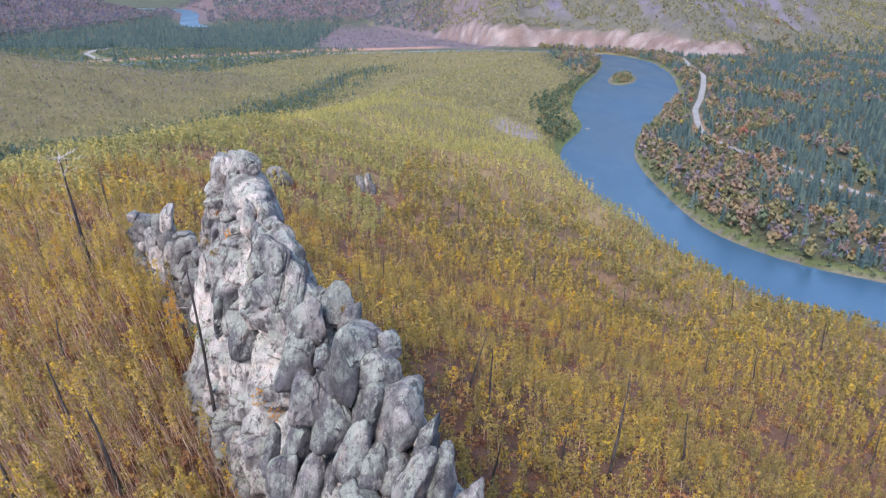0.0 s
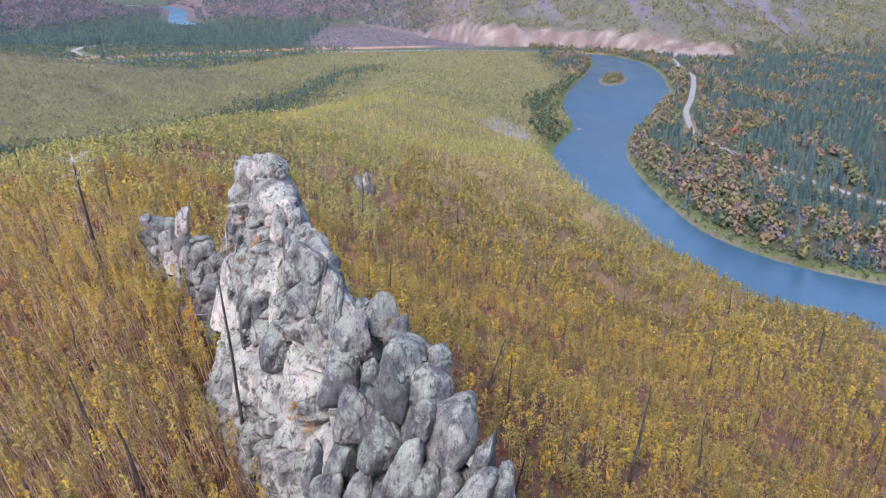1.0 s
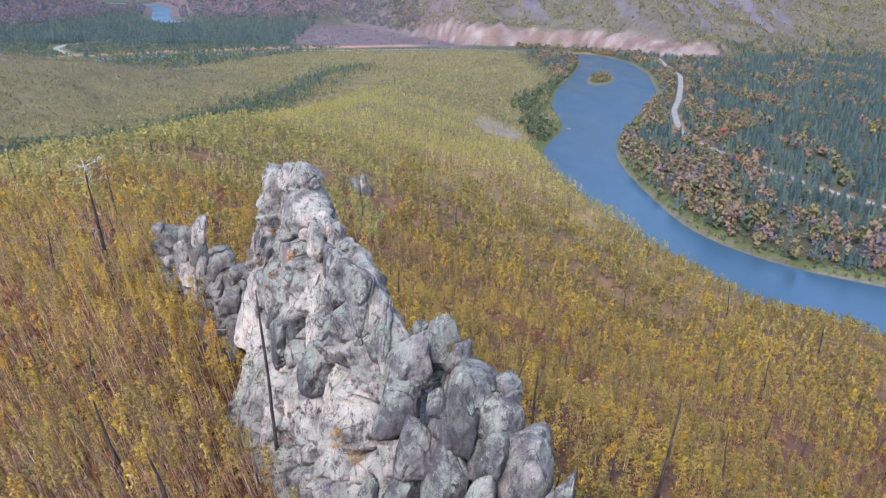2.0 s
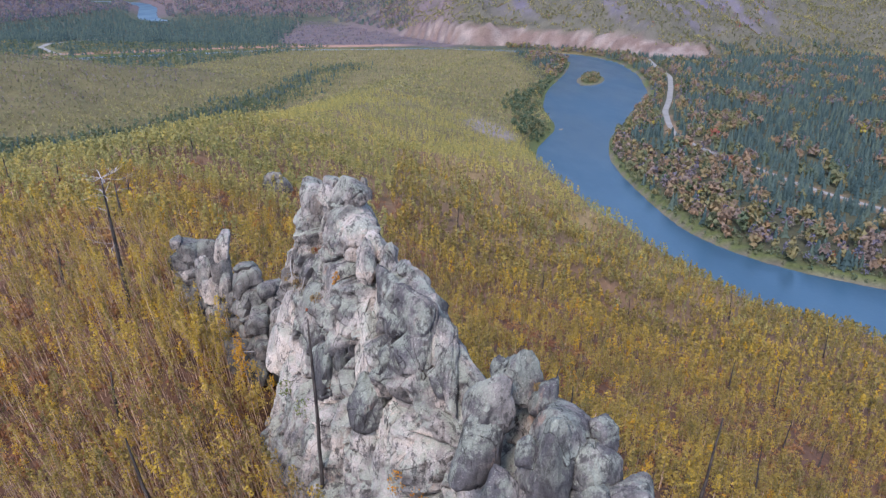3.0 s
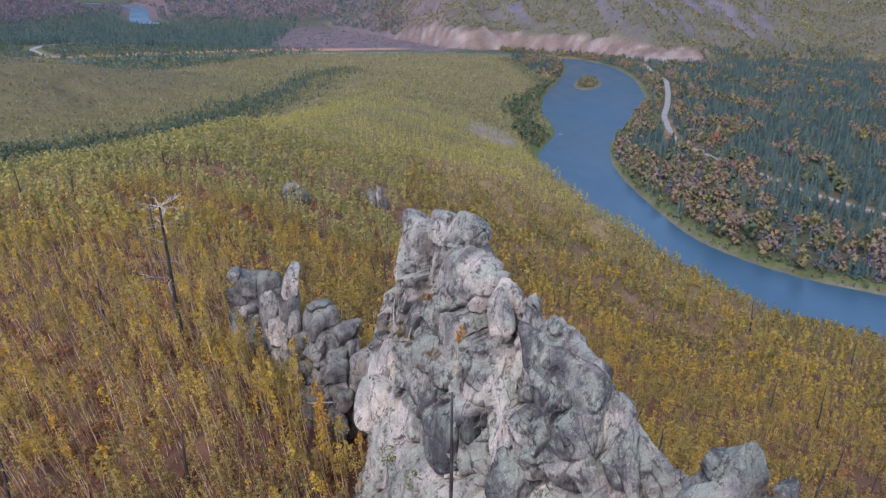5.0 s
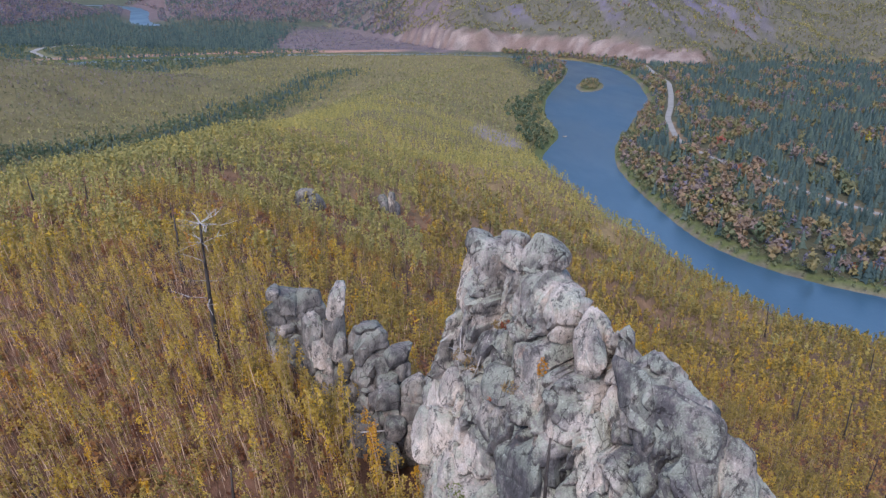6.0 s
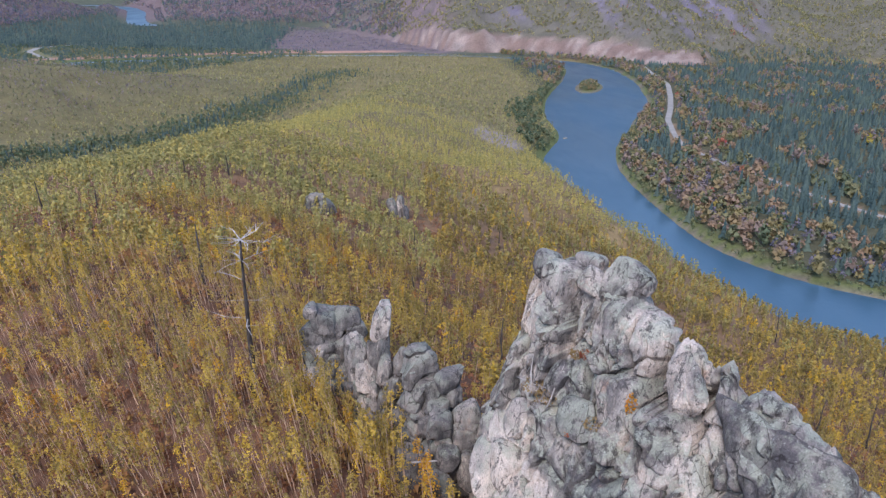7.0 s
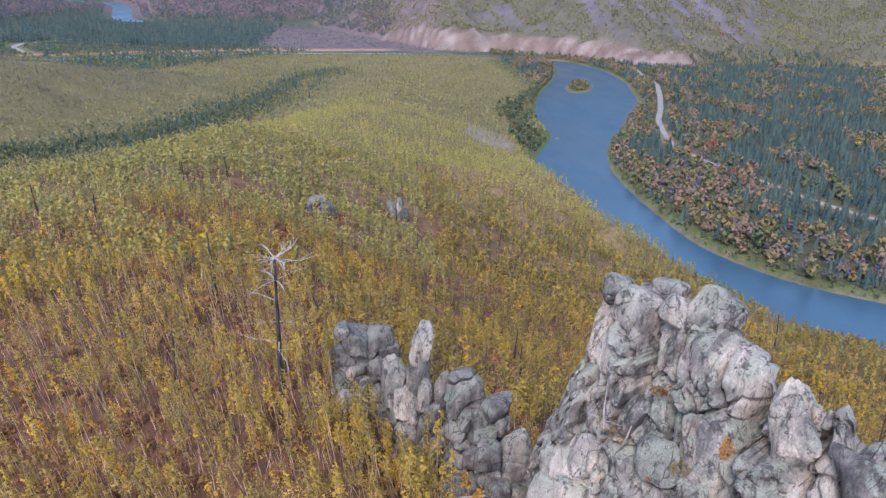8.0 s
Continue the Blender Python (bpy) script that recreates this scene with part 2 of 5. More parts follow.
RIVER = sampled([(640, 120, 50), (420, 295, 48), (270, 355, 46), (190, 415, 46), (158, 500, 36), (156, 600, 36), (156, 700, 38), (163, 775, 40), (190, 850, 36), (208, 895, 33), (224, 945, 44), (245, 1050, 62),
                 (305, 1220, 84), (380, 1480, 72), (420, 1700, 55), (395, 1850, 45), (250, 1955, 34), (60, 1985, 30), (-130, 1930, 26), (-330, 1890, 28), (-560, 1740, 28), (-800, 1590, 32), (-1400, 1400, 36)], 18)
FAR_RIVER = sampled([(-900, 2850, 45), (-1000, 3000, 48), (-1080, 3250, 48), (-1250, 3800, 50), (-1460, 4250, 55), (-2100, 4450, 60)], 40)
CREST = sampled([(60, -260, 95, 0.4), (10, -80, 112, 0.5), (-14, 25, 126, 0.55), (-20, 58, 129, 0.56), (-34, 78, 132, 0.56), (-48, 95, 135, 0.56), (-66, 118, 133, 0.56), (-88, 178, 122, 0.50), (-98, 280, 110, 0.37),
                 (-94, 370, 97, 0.36), (-80, 500, 76, 0.35), (-52, 700, 56, 0.32), (-31, 930, 38, 0.25), (20, 1200, 20, 0.2), (100, 1450, 8, 0.2), (150, 1600, 2, 0.2)], 22)
FLANK = sampled([(-30, 380, 76), (20, 450, 65), (56, 520, 46), (76, 600, 30), (88, 700, 9)], 22)
SHOULDER = sampled([(60, 150, 70), (90, 200, 50), (130, 255, 35), (165, 295, 23), (205, 320, 8)], 18)
ROAD_COURSE = sampled([(560, 1760, 5), (518, 1553, 4), (500, 1430, 4), (446, 1270, 4), (395, 1130, 3.8), (352, 1025, 3.6), (318, 905, 3.2), (306, 850, 3), (311, 785, 2.6), (322, 735, 2.3), (342, 641, 2.2), (365, 578, 2.2), (430, 440, 2.2), (600, 250, 2.2)], 9)
CREEK = sampled([(-500, 690, 1), (-412, 745, 1), (-362, 785, 1), (-306, 832, 1), (-268, 900, 1), (-232, 1050, 1), (-190, 1216, 1), (-176, 1400, 1), (-116, 1560, 1)], 12)
LEFT_CREST = sampled([(-1500, 900, 150), (-900, 1000, 105), (-640, 1080, 51), (-400, 1250, 9), (-250, 1330, -3)], 40)
FAR_X = (-5000, -1100, -500, -250, 0, 120, 263, 404, 510, 601, 709, 900, 1200, 2000, 5000)
FAR_Y = (5200, 5000, 3900, 2800, 2330, 2085, 2070, 1990, 1905, 1800, 1770, 1850, 1900, 1500, 1000)
FAR_SLOPE = (0.3, 0.3, 0.25, 0.2, 0.22, 0.3, 0.45, 0.5, 0.55, 0.55, 0.5, 0.5, 0.45, 0.4, 0.3)
LEFT_FAR = sampled([(-3900, 2000, 800), (-2600, 2450, 430), (-1980, 2850, 235), (-1620, 3200, 110), (-1370, 3480, 22)], 90)
MIDDLE_FAR = sampled([(-420, 4300, 330), (-540, 3700, 215), (-690, 3300, 110), (-800, 3080, 30)], 90)


def ridge(x, y, crest, east, west, k=6.0):
    """The smooth top of cones along a crest; a fourth column of the crest replaces the east slope."""
    tangent = np.gradient(crest[:, :2], axis=0)
    tangent /= np.linalg.norm(tangent, axis=1)[:, None]
    best = None
    for (cx, cy, h, *own), (tx, ty) in zip(crest, tangent):
        fall = own[0] if own else east[0]
        dx, dy = x - cx, y - cy
        d = np.hypot(dx, dy)
        side = 0.5 + 0.5 * np.tanh((dx * ty - dy * tx) / 25.0)
        drop = side * (fall * d + east[1] * d * d) + (1 - side) * (west[0] * d + west[1] * d * d)
        v = (h - drop) / k
        best = v if best is None else np.logaddexp(best, v)
    return best * k


def to_river(x, y, course):
    """The distance past the bank: below nought in the water."""
    best = np.full(np.shape(x), 1e9)
    for cx, cy, hw in course:
        best = np.minimum(best, np.hypot(x - cx, y - cy) - hw)
    return best


def far_gap(x, y):
    return y + 25 * wavy(x, y, 260, 3) - np.interp(x, FAR_X, FAR_Y)


def far_hills(x, y):
    """The wooded hills at the head of the valley."""
    left = ridge(x, y, LEFT_FAR, (0.33, 0.0), (0.33, 0.0), 14.0) * (1 + 0.05 * wavy(x, y, 300, 12)) + 7 * wavy(x, y, 210, 13)
    return np.maximum(left, ridge(x, y, MIDDLE_FAR, (0.30, 0.0), (0.30, 0.0), 14.0) + 7 * wavy(x, y, 190, 14))


def height(x, y):
    x, y = np.asarray(x, float), np.asarray(y, float)
    floor = -4.5 + 0.8 * wavy(x, y, 120, 1) + 0.01 * np.clip(y - 2200, 0, 3000)
    hill = ridge(x, y, CREST, (0.4, 0.00005), (0.24, 0.0009)) - 4.5
    hill = np.logaddexp(hill / 6, (ridge(x, y, SHOULDER, (0.42, 0.0004), (0.42, 0.0004)) - 5.0) / 6) * 6
    hill = np.logaddexp(hill / 6, (ridge(x, y, FLANK, (0.34, 0.0004), (0.34, 0.0004)) - 5.0) / 6) * 6
    hill = hill + np.clip(hill, 0, 40) / 40 * (2.2 * wavy(x, y, 90, 5) + 0.7 * wavy(x, y, 28, 6))
    left = ridge(x, y, LEFT_CREST, (0.2, 0.0001), (0.2, 0.0001), 10.0) - 8.0 + 3 * wavy(x, y, 160, 8)
    z = 5.0 * np.logaddexp(np.logaddexp(hill / 5.0, left / 5.0), floor / 5.0)
    gap = far_gap(x, y)
    rise = np.interp(x, FAR_X, FAR_SLOPE) * np.clip(gap, 0, 1400) * (1 + 0.12 * wavy(x, y, 330, 9)) + np.clip(gap, 0, 120) / 120 * 9 * wavy(x, y, 140, 10)
    cut = smooth_step(-40, 60, x) * smooth_step(620, 520, x)
    rise = rise + cut * (20 + 16 * smooth_step(330, 160, x)) * (1 + 0.3 * wavy(x, y, 80, 15)) * smooth_step(0, 30, gap)
    around = np.hypot(x, y)
    rise = np.maximum(rise, 0) + np.where(y < 900, 0.35 * np.clip(around - 1900, 0, 900), 0)
    z = z + np.maximum(rise, 0)
    z = np.where(y > 1700, 12 * np.logaddexp(z / 12, far_hills(x, y) / 12), z) + 0.16 * np.clip(y - 4350, 0, 2000)
    off = to_river(x, y, RIVER)
    z = np.minimum(z, WATER_Z + np.where(off < 0, 0.35 * np.maximum(off, -9), 0.3 * off + 0.03 * off * off))
    off2 = to_river(x, y, FAR_RIVER)
    z = np.minimum(z, np.where(off2 < 60, -3 + 0.01 * np.clip(y - 2200, 0, 3000) + np.clip(off2 * 0.2, -4, 12), 1e9))
    isle = 3.4 - 0.13 * np.hypot(x - 335 - 0.3 * (y - 1390), (y - 1390) * 0.32)
    return np.maximum(z, np.where(isle > -3, WATER_Z + isle, -1e9))


def ground_z(x, y):
    return float(height(np.array([x]), np.array([y]))[0])


# ---- ground: one sheet, finer where the land is near ----
CENTRE = (-18.0, 12.0)
CLEARING = (18, 162, 12, 9)


def build_ground():
    radii = [0.0, 3, 6, 9]
    while radii[-1] < 6200:
        r = radii[-1]
        radii.append(r + min(max(0.35, 0.018 * r), 12 if 1780 < r < 2350 else 90))
    angles = np.concatenate([np.arange(-50, 50, 0.5), np.arange(50, 310, 2.5)])
    r, a = np.meshgrid(np.array(radii), np.radians(angles), indexing="ij")
    x, y = CENTRE[0] + r * np.sin(a), CENTRE[1] + r * np.cos(a)
    z = height(x, y)
    n, k = r.shape
    i, j = np.meshgrid(np.arange(n - 1), np.arange(k), indexing="ij")
    j2 = (j + 1) % k
    quads = np.stack([i * k + j, (i + 1) * k + j, (i + 1) * k + j2, i * k + j2], -1).reshape(-1, 4)
    tris = np.concatenate([quads[:, [0, 2, 1]], quads[:, [0, 3, 2]]])
    ob = tri_object("ground", np.stack([x, y, z], -1).reshape(-1, 3), tris, [GROUND])
    ob.data.polygons.foreach_set("use_smooth", np.ones(len(tris), bool))
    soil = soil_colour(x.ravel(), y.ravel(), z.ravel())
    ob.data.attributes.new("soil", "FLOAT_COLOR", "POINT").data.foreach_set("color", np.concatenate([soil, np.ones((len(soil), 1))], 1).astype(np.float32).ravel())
    tagged(ob, "autumn hills and valley floor of brown and olive soil", "ground", kind="structure")


def scree_mask(x, y):
    return wavy(x * 1.6 + 0.5 * y, y * 0.35, 150, 31) + 0.35 * wavy(x, y, 50, 32)


def soil_colour(x, y, z):
    def put(base, colour, amount):
        return base + (np.array(colour) - base) * np.clip(amount, 0, 1)[:, None]
    off, gap = to_river(x, y, RIVER), far_gap(x, y)
    c = np.tile(np.array((0.15, 0.082, 0.054)), (len(x), 1))
    c = put(c, (0.24, 0.175, 0.09), smooth_step(150, 420, y) * (0.75 + 0.35 * wavy(x, y, 70, 21)))
    c = put(c, (0.175, 0.145, 0.07), smooth_step(380, 700, y))
    c = put(c, (0.14, 0.122, 0.06), smooth_step(-120, -300, x) * smooth_step(600, 800, y) * (y < 1900))
    east = smooth_step(0, 30, x - np.interp(y, RIVER[:60, 1], RIVER[:60, 0])) * smooth_step(1900, 1800, y)
    c = put(c, (0.075, 0.075, 0.045), east)
    c = put(c, (0.075, 0.085, 0.06), smooth_step(1900, 2000, y) * (gap < 0))
    c = put(c, (0.13, 0.13, 0.065), smooth_step(-420, -520, x) * smooth_step(1250, 1400, y) * smooth_step(1960, 1900, y))
    # far slopes: olive woods, violet scree, clear-felled terrace, brown hills
    # Distance haze is put into these soils as a little extra blue.
    c = put(c, (0.105, 0.10, 0.078), smooth_step(0, 40, gap) * (y > 900))
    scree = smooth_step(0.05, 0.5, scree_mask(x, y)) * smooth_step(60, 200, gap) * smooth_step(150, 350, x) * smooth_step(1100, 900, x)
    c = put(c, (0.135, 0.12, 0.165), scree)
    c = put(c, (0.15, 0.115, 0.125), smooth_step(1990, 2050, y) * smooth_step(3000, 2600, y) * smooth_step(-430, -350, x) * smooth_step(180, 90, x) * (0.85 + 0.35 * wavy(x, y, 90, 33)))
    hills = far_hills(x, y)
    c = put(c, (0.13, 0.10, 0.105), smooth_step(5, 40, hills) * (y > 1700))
    cliff = smooth_step(-60, 0, x) * smooth_step(760, 700, x) * smooth_step(-14, 0, gap) * smooth_step(54 + 26 * smooth_step(500, 600, x), 30 + 20 * smooth_step(500, 600, x), gap + 14 * wavy(x, y, 60, 35))
    c = put(c, (0.165, 0.118, 0.105), cliff)
    c = put(c, (0.25, 0.205, 0.19), cliff * smooth_step(0.0, 0.5, wavy(x, y, 70, 36)))
    # red cut bank along the far river reach, and shore strips
    c = put(c, (0.34, 0.20, 0.15), smooth_step(16, 26, off) * smooth_step(96, 66, off) * smooth_step(-900, -700, x) * smooth_step(40, -60, x) * (y > np.interp(x, RIVER[::-1, 0], RIVER[::-1, 1])))
    shore = (y < 1830)
    c = put(c, (0.10, 0.12, 0.045), smooth_step(15, 8, off) * shore)
    c = put(c, (0.15, 0.13, 0.105), smooth_step(2.2, 1.2, off) * shore * smooth_step(0, 20, x - np.interp(y, RIVER[:70, 1], RIVER[:70, 0])))
    c = put(c, (0.12, 0.13, 0.05), (np.hypot(x - 335, y - 1390) < 150) * smooth_step(WATER_Z + 0.3, WATER_Z + 1.0, z) * (off < -8))
    verge = to_river(x, y, ROAD_COURSE)
    c = put(c, (0.20, 0.14, 0.09), smooth_step(10, 5, verge) * (y < 1000))
    # bare violet patches on the flank above the river
    for px, py, r in ((75, 760, 26), (118, 690, 22)):
        c = put(c, (0.27, 0.23, 0.24), smooth_step(1.2, 0.6, np.hypot((x - px) / r, (y - py) / (2.2 * r)) + 0.3 * wavy(x, y, 18, 38)))
    return c


build_ground()


# ---- river ----
def ribbon(name, course, extra, z, mat, label, category, rise=0.0):
    t = np.gradient(course[:, :2], axis=0)
    t /= np.linalg.norm(t, axis=1)[:, None]
    side = np.stack([t[:, 1], -t[:, 0]], 1)
    verts, faces = [], []
    for i, (p, s) in enumerate(zip(course, side)):
        for q in (-1, -0.5, 0, 0.5, 1):
            w = q * (p[2] + extra)
            verts.append((p[0] + s[0] * w, p[1] + s[1] * w, z + rise * max(p[1] - 2200, 0)))
        if i:
            b = 5 * (i - 1)
            faces += [(b + j, b + j + 1, b + j + 6, b + j + 5) for j in range(4)]
    return tagged(mesh_object(name, verts, faces, mat, smooth=True), label, category, kind="structure")


ribbon("water", RIVER, 9.0, WATER_Z, WATER, "broad calm blue river winding through the valley", "river")
ribbon("water", FAR_RIVER, 6.0, -4.6, WATER, "distant pale reach of the river", "river", 0.01)

# ---- road ----


def build_road():
    t = np.gradient(ROAD_COURSE[:, :2], axis=0)
    t /= np.linalg.norm(t, axis=1)[:, None]
    side = np.stack([t[:, 1], -t[:, 0]], 1)
    profile = ((-1.5, -1.6), (-1.0, 0.9), (0.0, 1.05), (1.0, 0.9), (1.5, -1.6))
    x, y = ROAD_COURSE[:, 0], ROAD_COURSE[:, 1]
    z = height(x, y)
    for _ in range(8):
        z[1:-1] = 0.25 * z[:-2] + 0.5 * z[1:-1] + 0.25 * z[2:]
    verts, faces = [], []
    for i in range(len(x)):
        verts += [(x[i] + side[i, 0] * q * ROAD_COURSE[i, 2], y[i] + side[i, 1] * q * ROAD_COURSE[i, 2], z[i] + dz) for q, dz in profile]
        if i:
            b = 5 * (i - 1)
            faces += [(b + j, b + j + 1, b + j + 6, b + j + 5) for j in range(4)]
    tagged(mesh_object("road", verts, faces, ROAD), "pale gravel road on a low bank through the woods", "road", kind="structure")


build_road()
FAR_TRACK = sampled([(-760, 1690, 5), (-800, 1740, 6), (-880, 1850, 7), (-900, 1950, 7), (-860, 2060, 6), (-800, 2150, 5)], 10)


def build_far_track():
    verts, faces = [], []
    for i, (x, y, w) in enumerate(FAR_TRACK):
        z = ground_z(x, y) + 0.8
        verts += [(x - w, y, z), (x + w, y, z), (x + w, y, z - 1.5), (x - w, y, z - 1.5)]
        if i:
            b = 4 * (i - 1)
            faces += [(b + j, b + (j + 1) % 4, b + 4 + (j + 1) % 4, b + 4 + j) for j in range(4)]
    tagged(mesh_object("road", verts, faces, ROAD), "far bend of a pale road on the valley floor", "road", kind="structure")


build_far_track()

# ---- the rock fin: s along it, w across it to the east, z up ----
FIN_O, FIN_U, FIN_V = (0.0, 37.0), (-0.535, 0.845), (0.845, 0.535)
CREST_S = (-4, -3, 0, 2.2, 5.3, 8, 11, 13.7, 15.2, 16.4, 17, 19, 21, 23, 24, 25, 26.8, 27.5, 27.9, 28.4, 29, 30.3, 31.2, 31.6, 31.9, 32.4, 33, 34, 34.5, 36.4, 38.5, 42.8, 43.5, 43.9, 44.2, 44.8, 46, 48, 50, 51)
CREST_Z = (128, 133.5, 136.6, 138.4, 140.2, 141.9, 143.3, 144.4, 143.4, 141.6, 141.8, 142.9, 144.2, 146.1, 146.7, 147.2, 147.1, 146.2, 147.0, 147.7, 147.2, 147.8, 148.2, 147.8, 146.9, 147.4, 148.2, 148.8, 148.6, 149.2, 149.2, 148.8, 148.2, 147.2, 144.9, 143.2, 140, 135.4, 130, 127)


def fin_point(s, w, z):
    return Vector((FIN_O[0] + s * FIN_U[0] + w * FIN_V[0], FIN_O[1] + s * FIN_U[1] + w * FIN_V[1], z))


FIN_TURN = Matrix(((FIN_U[0], FIN_V[0], 0), (FIN_U[1], FIN_V[1], 0), (0, 0, 1)))


def lattice(*at, seed=0):
    """A number from 0 to 1 for each whole-number place."""
    h = np.full(np.shape(at[0]), seed * 374761393 + 668265263, np.int64)
    for i, k in enumerate(at):
        h = (h ^ (k.astype(np.int64) * (2246822519, 3266489917, 1640531513)[i])) & 0xFFFFFFFF
        h = ((h ^ (h >> 15)) * 2246822519) & 0xFFFFFFFF
        h = ((h ^ (h >> 13)) * 3266489917) & 0xFFFFFFFF
    return ((h ^ (h >> 16)) & 0xFFFFFF) / float(0xFFFFFF)


def soft_noise(x, y, z, seed=0):
    """Smooth noise from -1 to 1 with lumps about one unit across."""
    ix, iy, iz = np.floor(x), np.floor(y), np.floor(z)
    fx, fy, fz = (q * q * (3 - 2 * q) for q in (x - ix, y - iy, z - iz))
    out = 0.0
    for i in (0, 1):
        for j in (0, 1):
            for k in (0, 1):
                out = out + (fx if i else 1 - fx) * (fy if j else 1 - fy) * (fz if k else 1 - fz) * lattice(ix + i, iy + j, iz + k, seed=seed)
    return 2 * out - 1


def rough_noise(x, y, z, octaves, seed=0, fade=0.55):
    out, k, amp = 0.0, 1.0, 1.0
    for i in range(octaves):
        out = out + amp * soft_noise(x * k, y * k, z * k, seed + i)
        k, amp = k * 2.03, amp * fade
    return out


def blocky(u, v, seed):
    """Joint blocks on a plane: each block's own height (-0.5 to 0.5) and tip, and how far off the next joint is."""
    iu, iv = np.floor(u), np.floor(v)
    d1 = np.full(np.shape(u), 9.0)
    d2, own, tip = d1.copy(), np.zeros(np.shape(u)), np.zeros(np.shape(u))
    for a in (-1, 0, 1):
        for b in (-1, 0, 1):
            cu, cv = iu + a, iv + b
            du, dv = u - cu - 0.1 - 0.8 * lattice(cu, cv, seed=seed), v - cv - 0.1 - 0.8 * lattice(cu, cv, seed=seed + 1)
            d = np.hypot(du, dv)
            near = d < d1
            d2 = np.where(near, d1, np.minimum(d2, d))
            own = np.where(near, lattice(cu, cv, seed=seed + 2) - 0.5, own)
            tip = np.where(near, du * (lattice(cu, cv, seed=seed + 3) - 0.5) + dv * (lattice(cu, cv, seed=seed + 4) - 0.5), tip)
            d1 = np.where(near, d, d1)
    return own, tip, d2 - d1


# deep clefts of the west face as (s, z) lines, with depth and half width
CLEFTS = ((1.9, 0.20, (32.6, 148.2), (32.1, 146.7), (32.3, 145.0), (31.9, 143.2), (30.6, 142.0), (29.4, 140.6), (29.5, 138.6), (28.9, 136.0), (28.2, 132.0)),
          (1.3, 0.14, (41.8, 149.0), (41.5, 147.1), (41.3, 145.1), (41.1, 143.4), (41.3, 141.5)),
          (1.1, 0.14, (41.9, 146.6), (42.3, 144.3), (43.1, 142.0)),
          (1.2, 0.14, (41.0, 139.8), (41.2, 137.1), (39.3, 135.1), (37.8, 133.0)),
          (0.9, 0.14, (35.4, 145.4), (35.1, 144.2), (34.9, 142.4), (34.6, 140.6)),
          (1.3, 0.14, (25.6, 147.0), (24.0, 146.2), (21.5, 144.2), (20.4, 142.6), (19.4, 140.4)),
          (1.2, 0.14, (28.0, 147.4), (27.7, 145.8), (27.3, 143.4), (25.0, 141.4), (22.8, 139.6)),
          (1.6, 0.45, (22.8, 139.4), (21.4, 138.6), (20.6, 139.3)),
          (1.1, 0.16, (27.7, 138.6), (26.9, 136.6), (26.4, 134.0)),
          (0.8, 0.14, (39.5, 147.4), (38.6, 145.6), (39.0, 143.8)),
          (0.9, 0.14, (40.6, 141.3), (37.6, 140.0), (34.6, 140.4), (31.6, 139.6)))
# crusted dark (above nought) or bare pale (below) parts of the west face: s, z, half sizes, lean, amount
CRUSTS = ((33.6, 137.9, 4.6, 2.0, 12, 1.5), (23.2, 143.2, 2.6, 2.6, 20, 1.3), (25.6, 137.2, 1.7, 2.0, 5, 1.2), (36.3, 141.4, 1.6, 1.3, 0, 0.8), (37.5, 143.4, 3.0, 0.9, 8, 0.9), (18.5, 142.5, 1.6, 2.6, 24, 0.6),
          (41.6, 136.0, 2.0, 3.2, -10, -0.8), (27.8, 141.6, 1.2, 3.4, 20, -1.2), (22.0, 136.6, 3.0, 2.4, 10, -1.4), (29.6, 134.0, 3.2, 2.4, 10, -1.1), (34.0, 147.6, 1.2, 0.9, 0, -1.3), (37.6, 134.2, 1.6, 2.2, -20, -0.9), (40.5, 144.0, 0.8, 2.0, -6, -0.6))


def off_line(s, z, line):
    best = np.full(np.shape(s), 99.0)
    for (s0, z0), (s1, z1) in zip(line, line[1:]):
        ds, dz = s1 - s0, z1 - z0
        q = np.clip(((s - s0) * ds + (z - z0) * dz) / (ds * ds + dz * dz), 0, 1)
        best = np.minimum(best, np.hypot(s - s0 - q * ds, z - z0 - q * dz))
    return best


def crusted(s, z):
    """The amount of dark crust (above nought) or bare stone (below) at (s, z)."""
    out = np.zeros(np.shape(s))
    s, z = s + 0.5 * rough_noise(s * 0.8, z * 0.8, 0 * s + 1, 4, 31), z + 0.5 * rough_noise(s * 0.8, z * 0.8, 0 * s + 5, 4, 32)
    for cs, cz, rs, rz, lean, amount in CRUSTS:
        sn, cn = math.sin(radians(lean)), math.cos(radians(lean))
        r = np.hypot(((s - cs) * cn - (z - cz) * sn) / rs, ((s - cs) * sn + (z - cz) * cn) / rz)
        out = out + amount * smooth_step(1.25, 0.8, r)
    return out


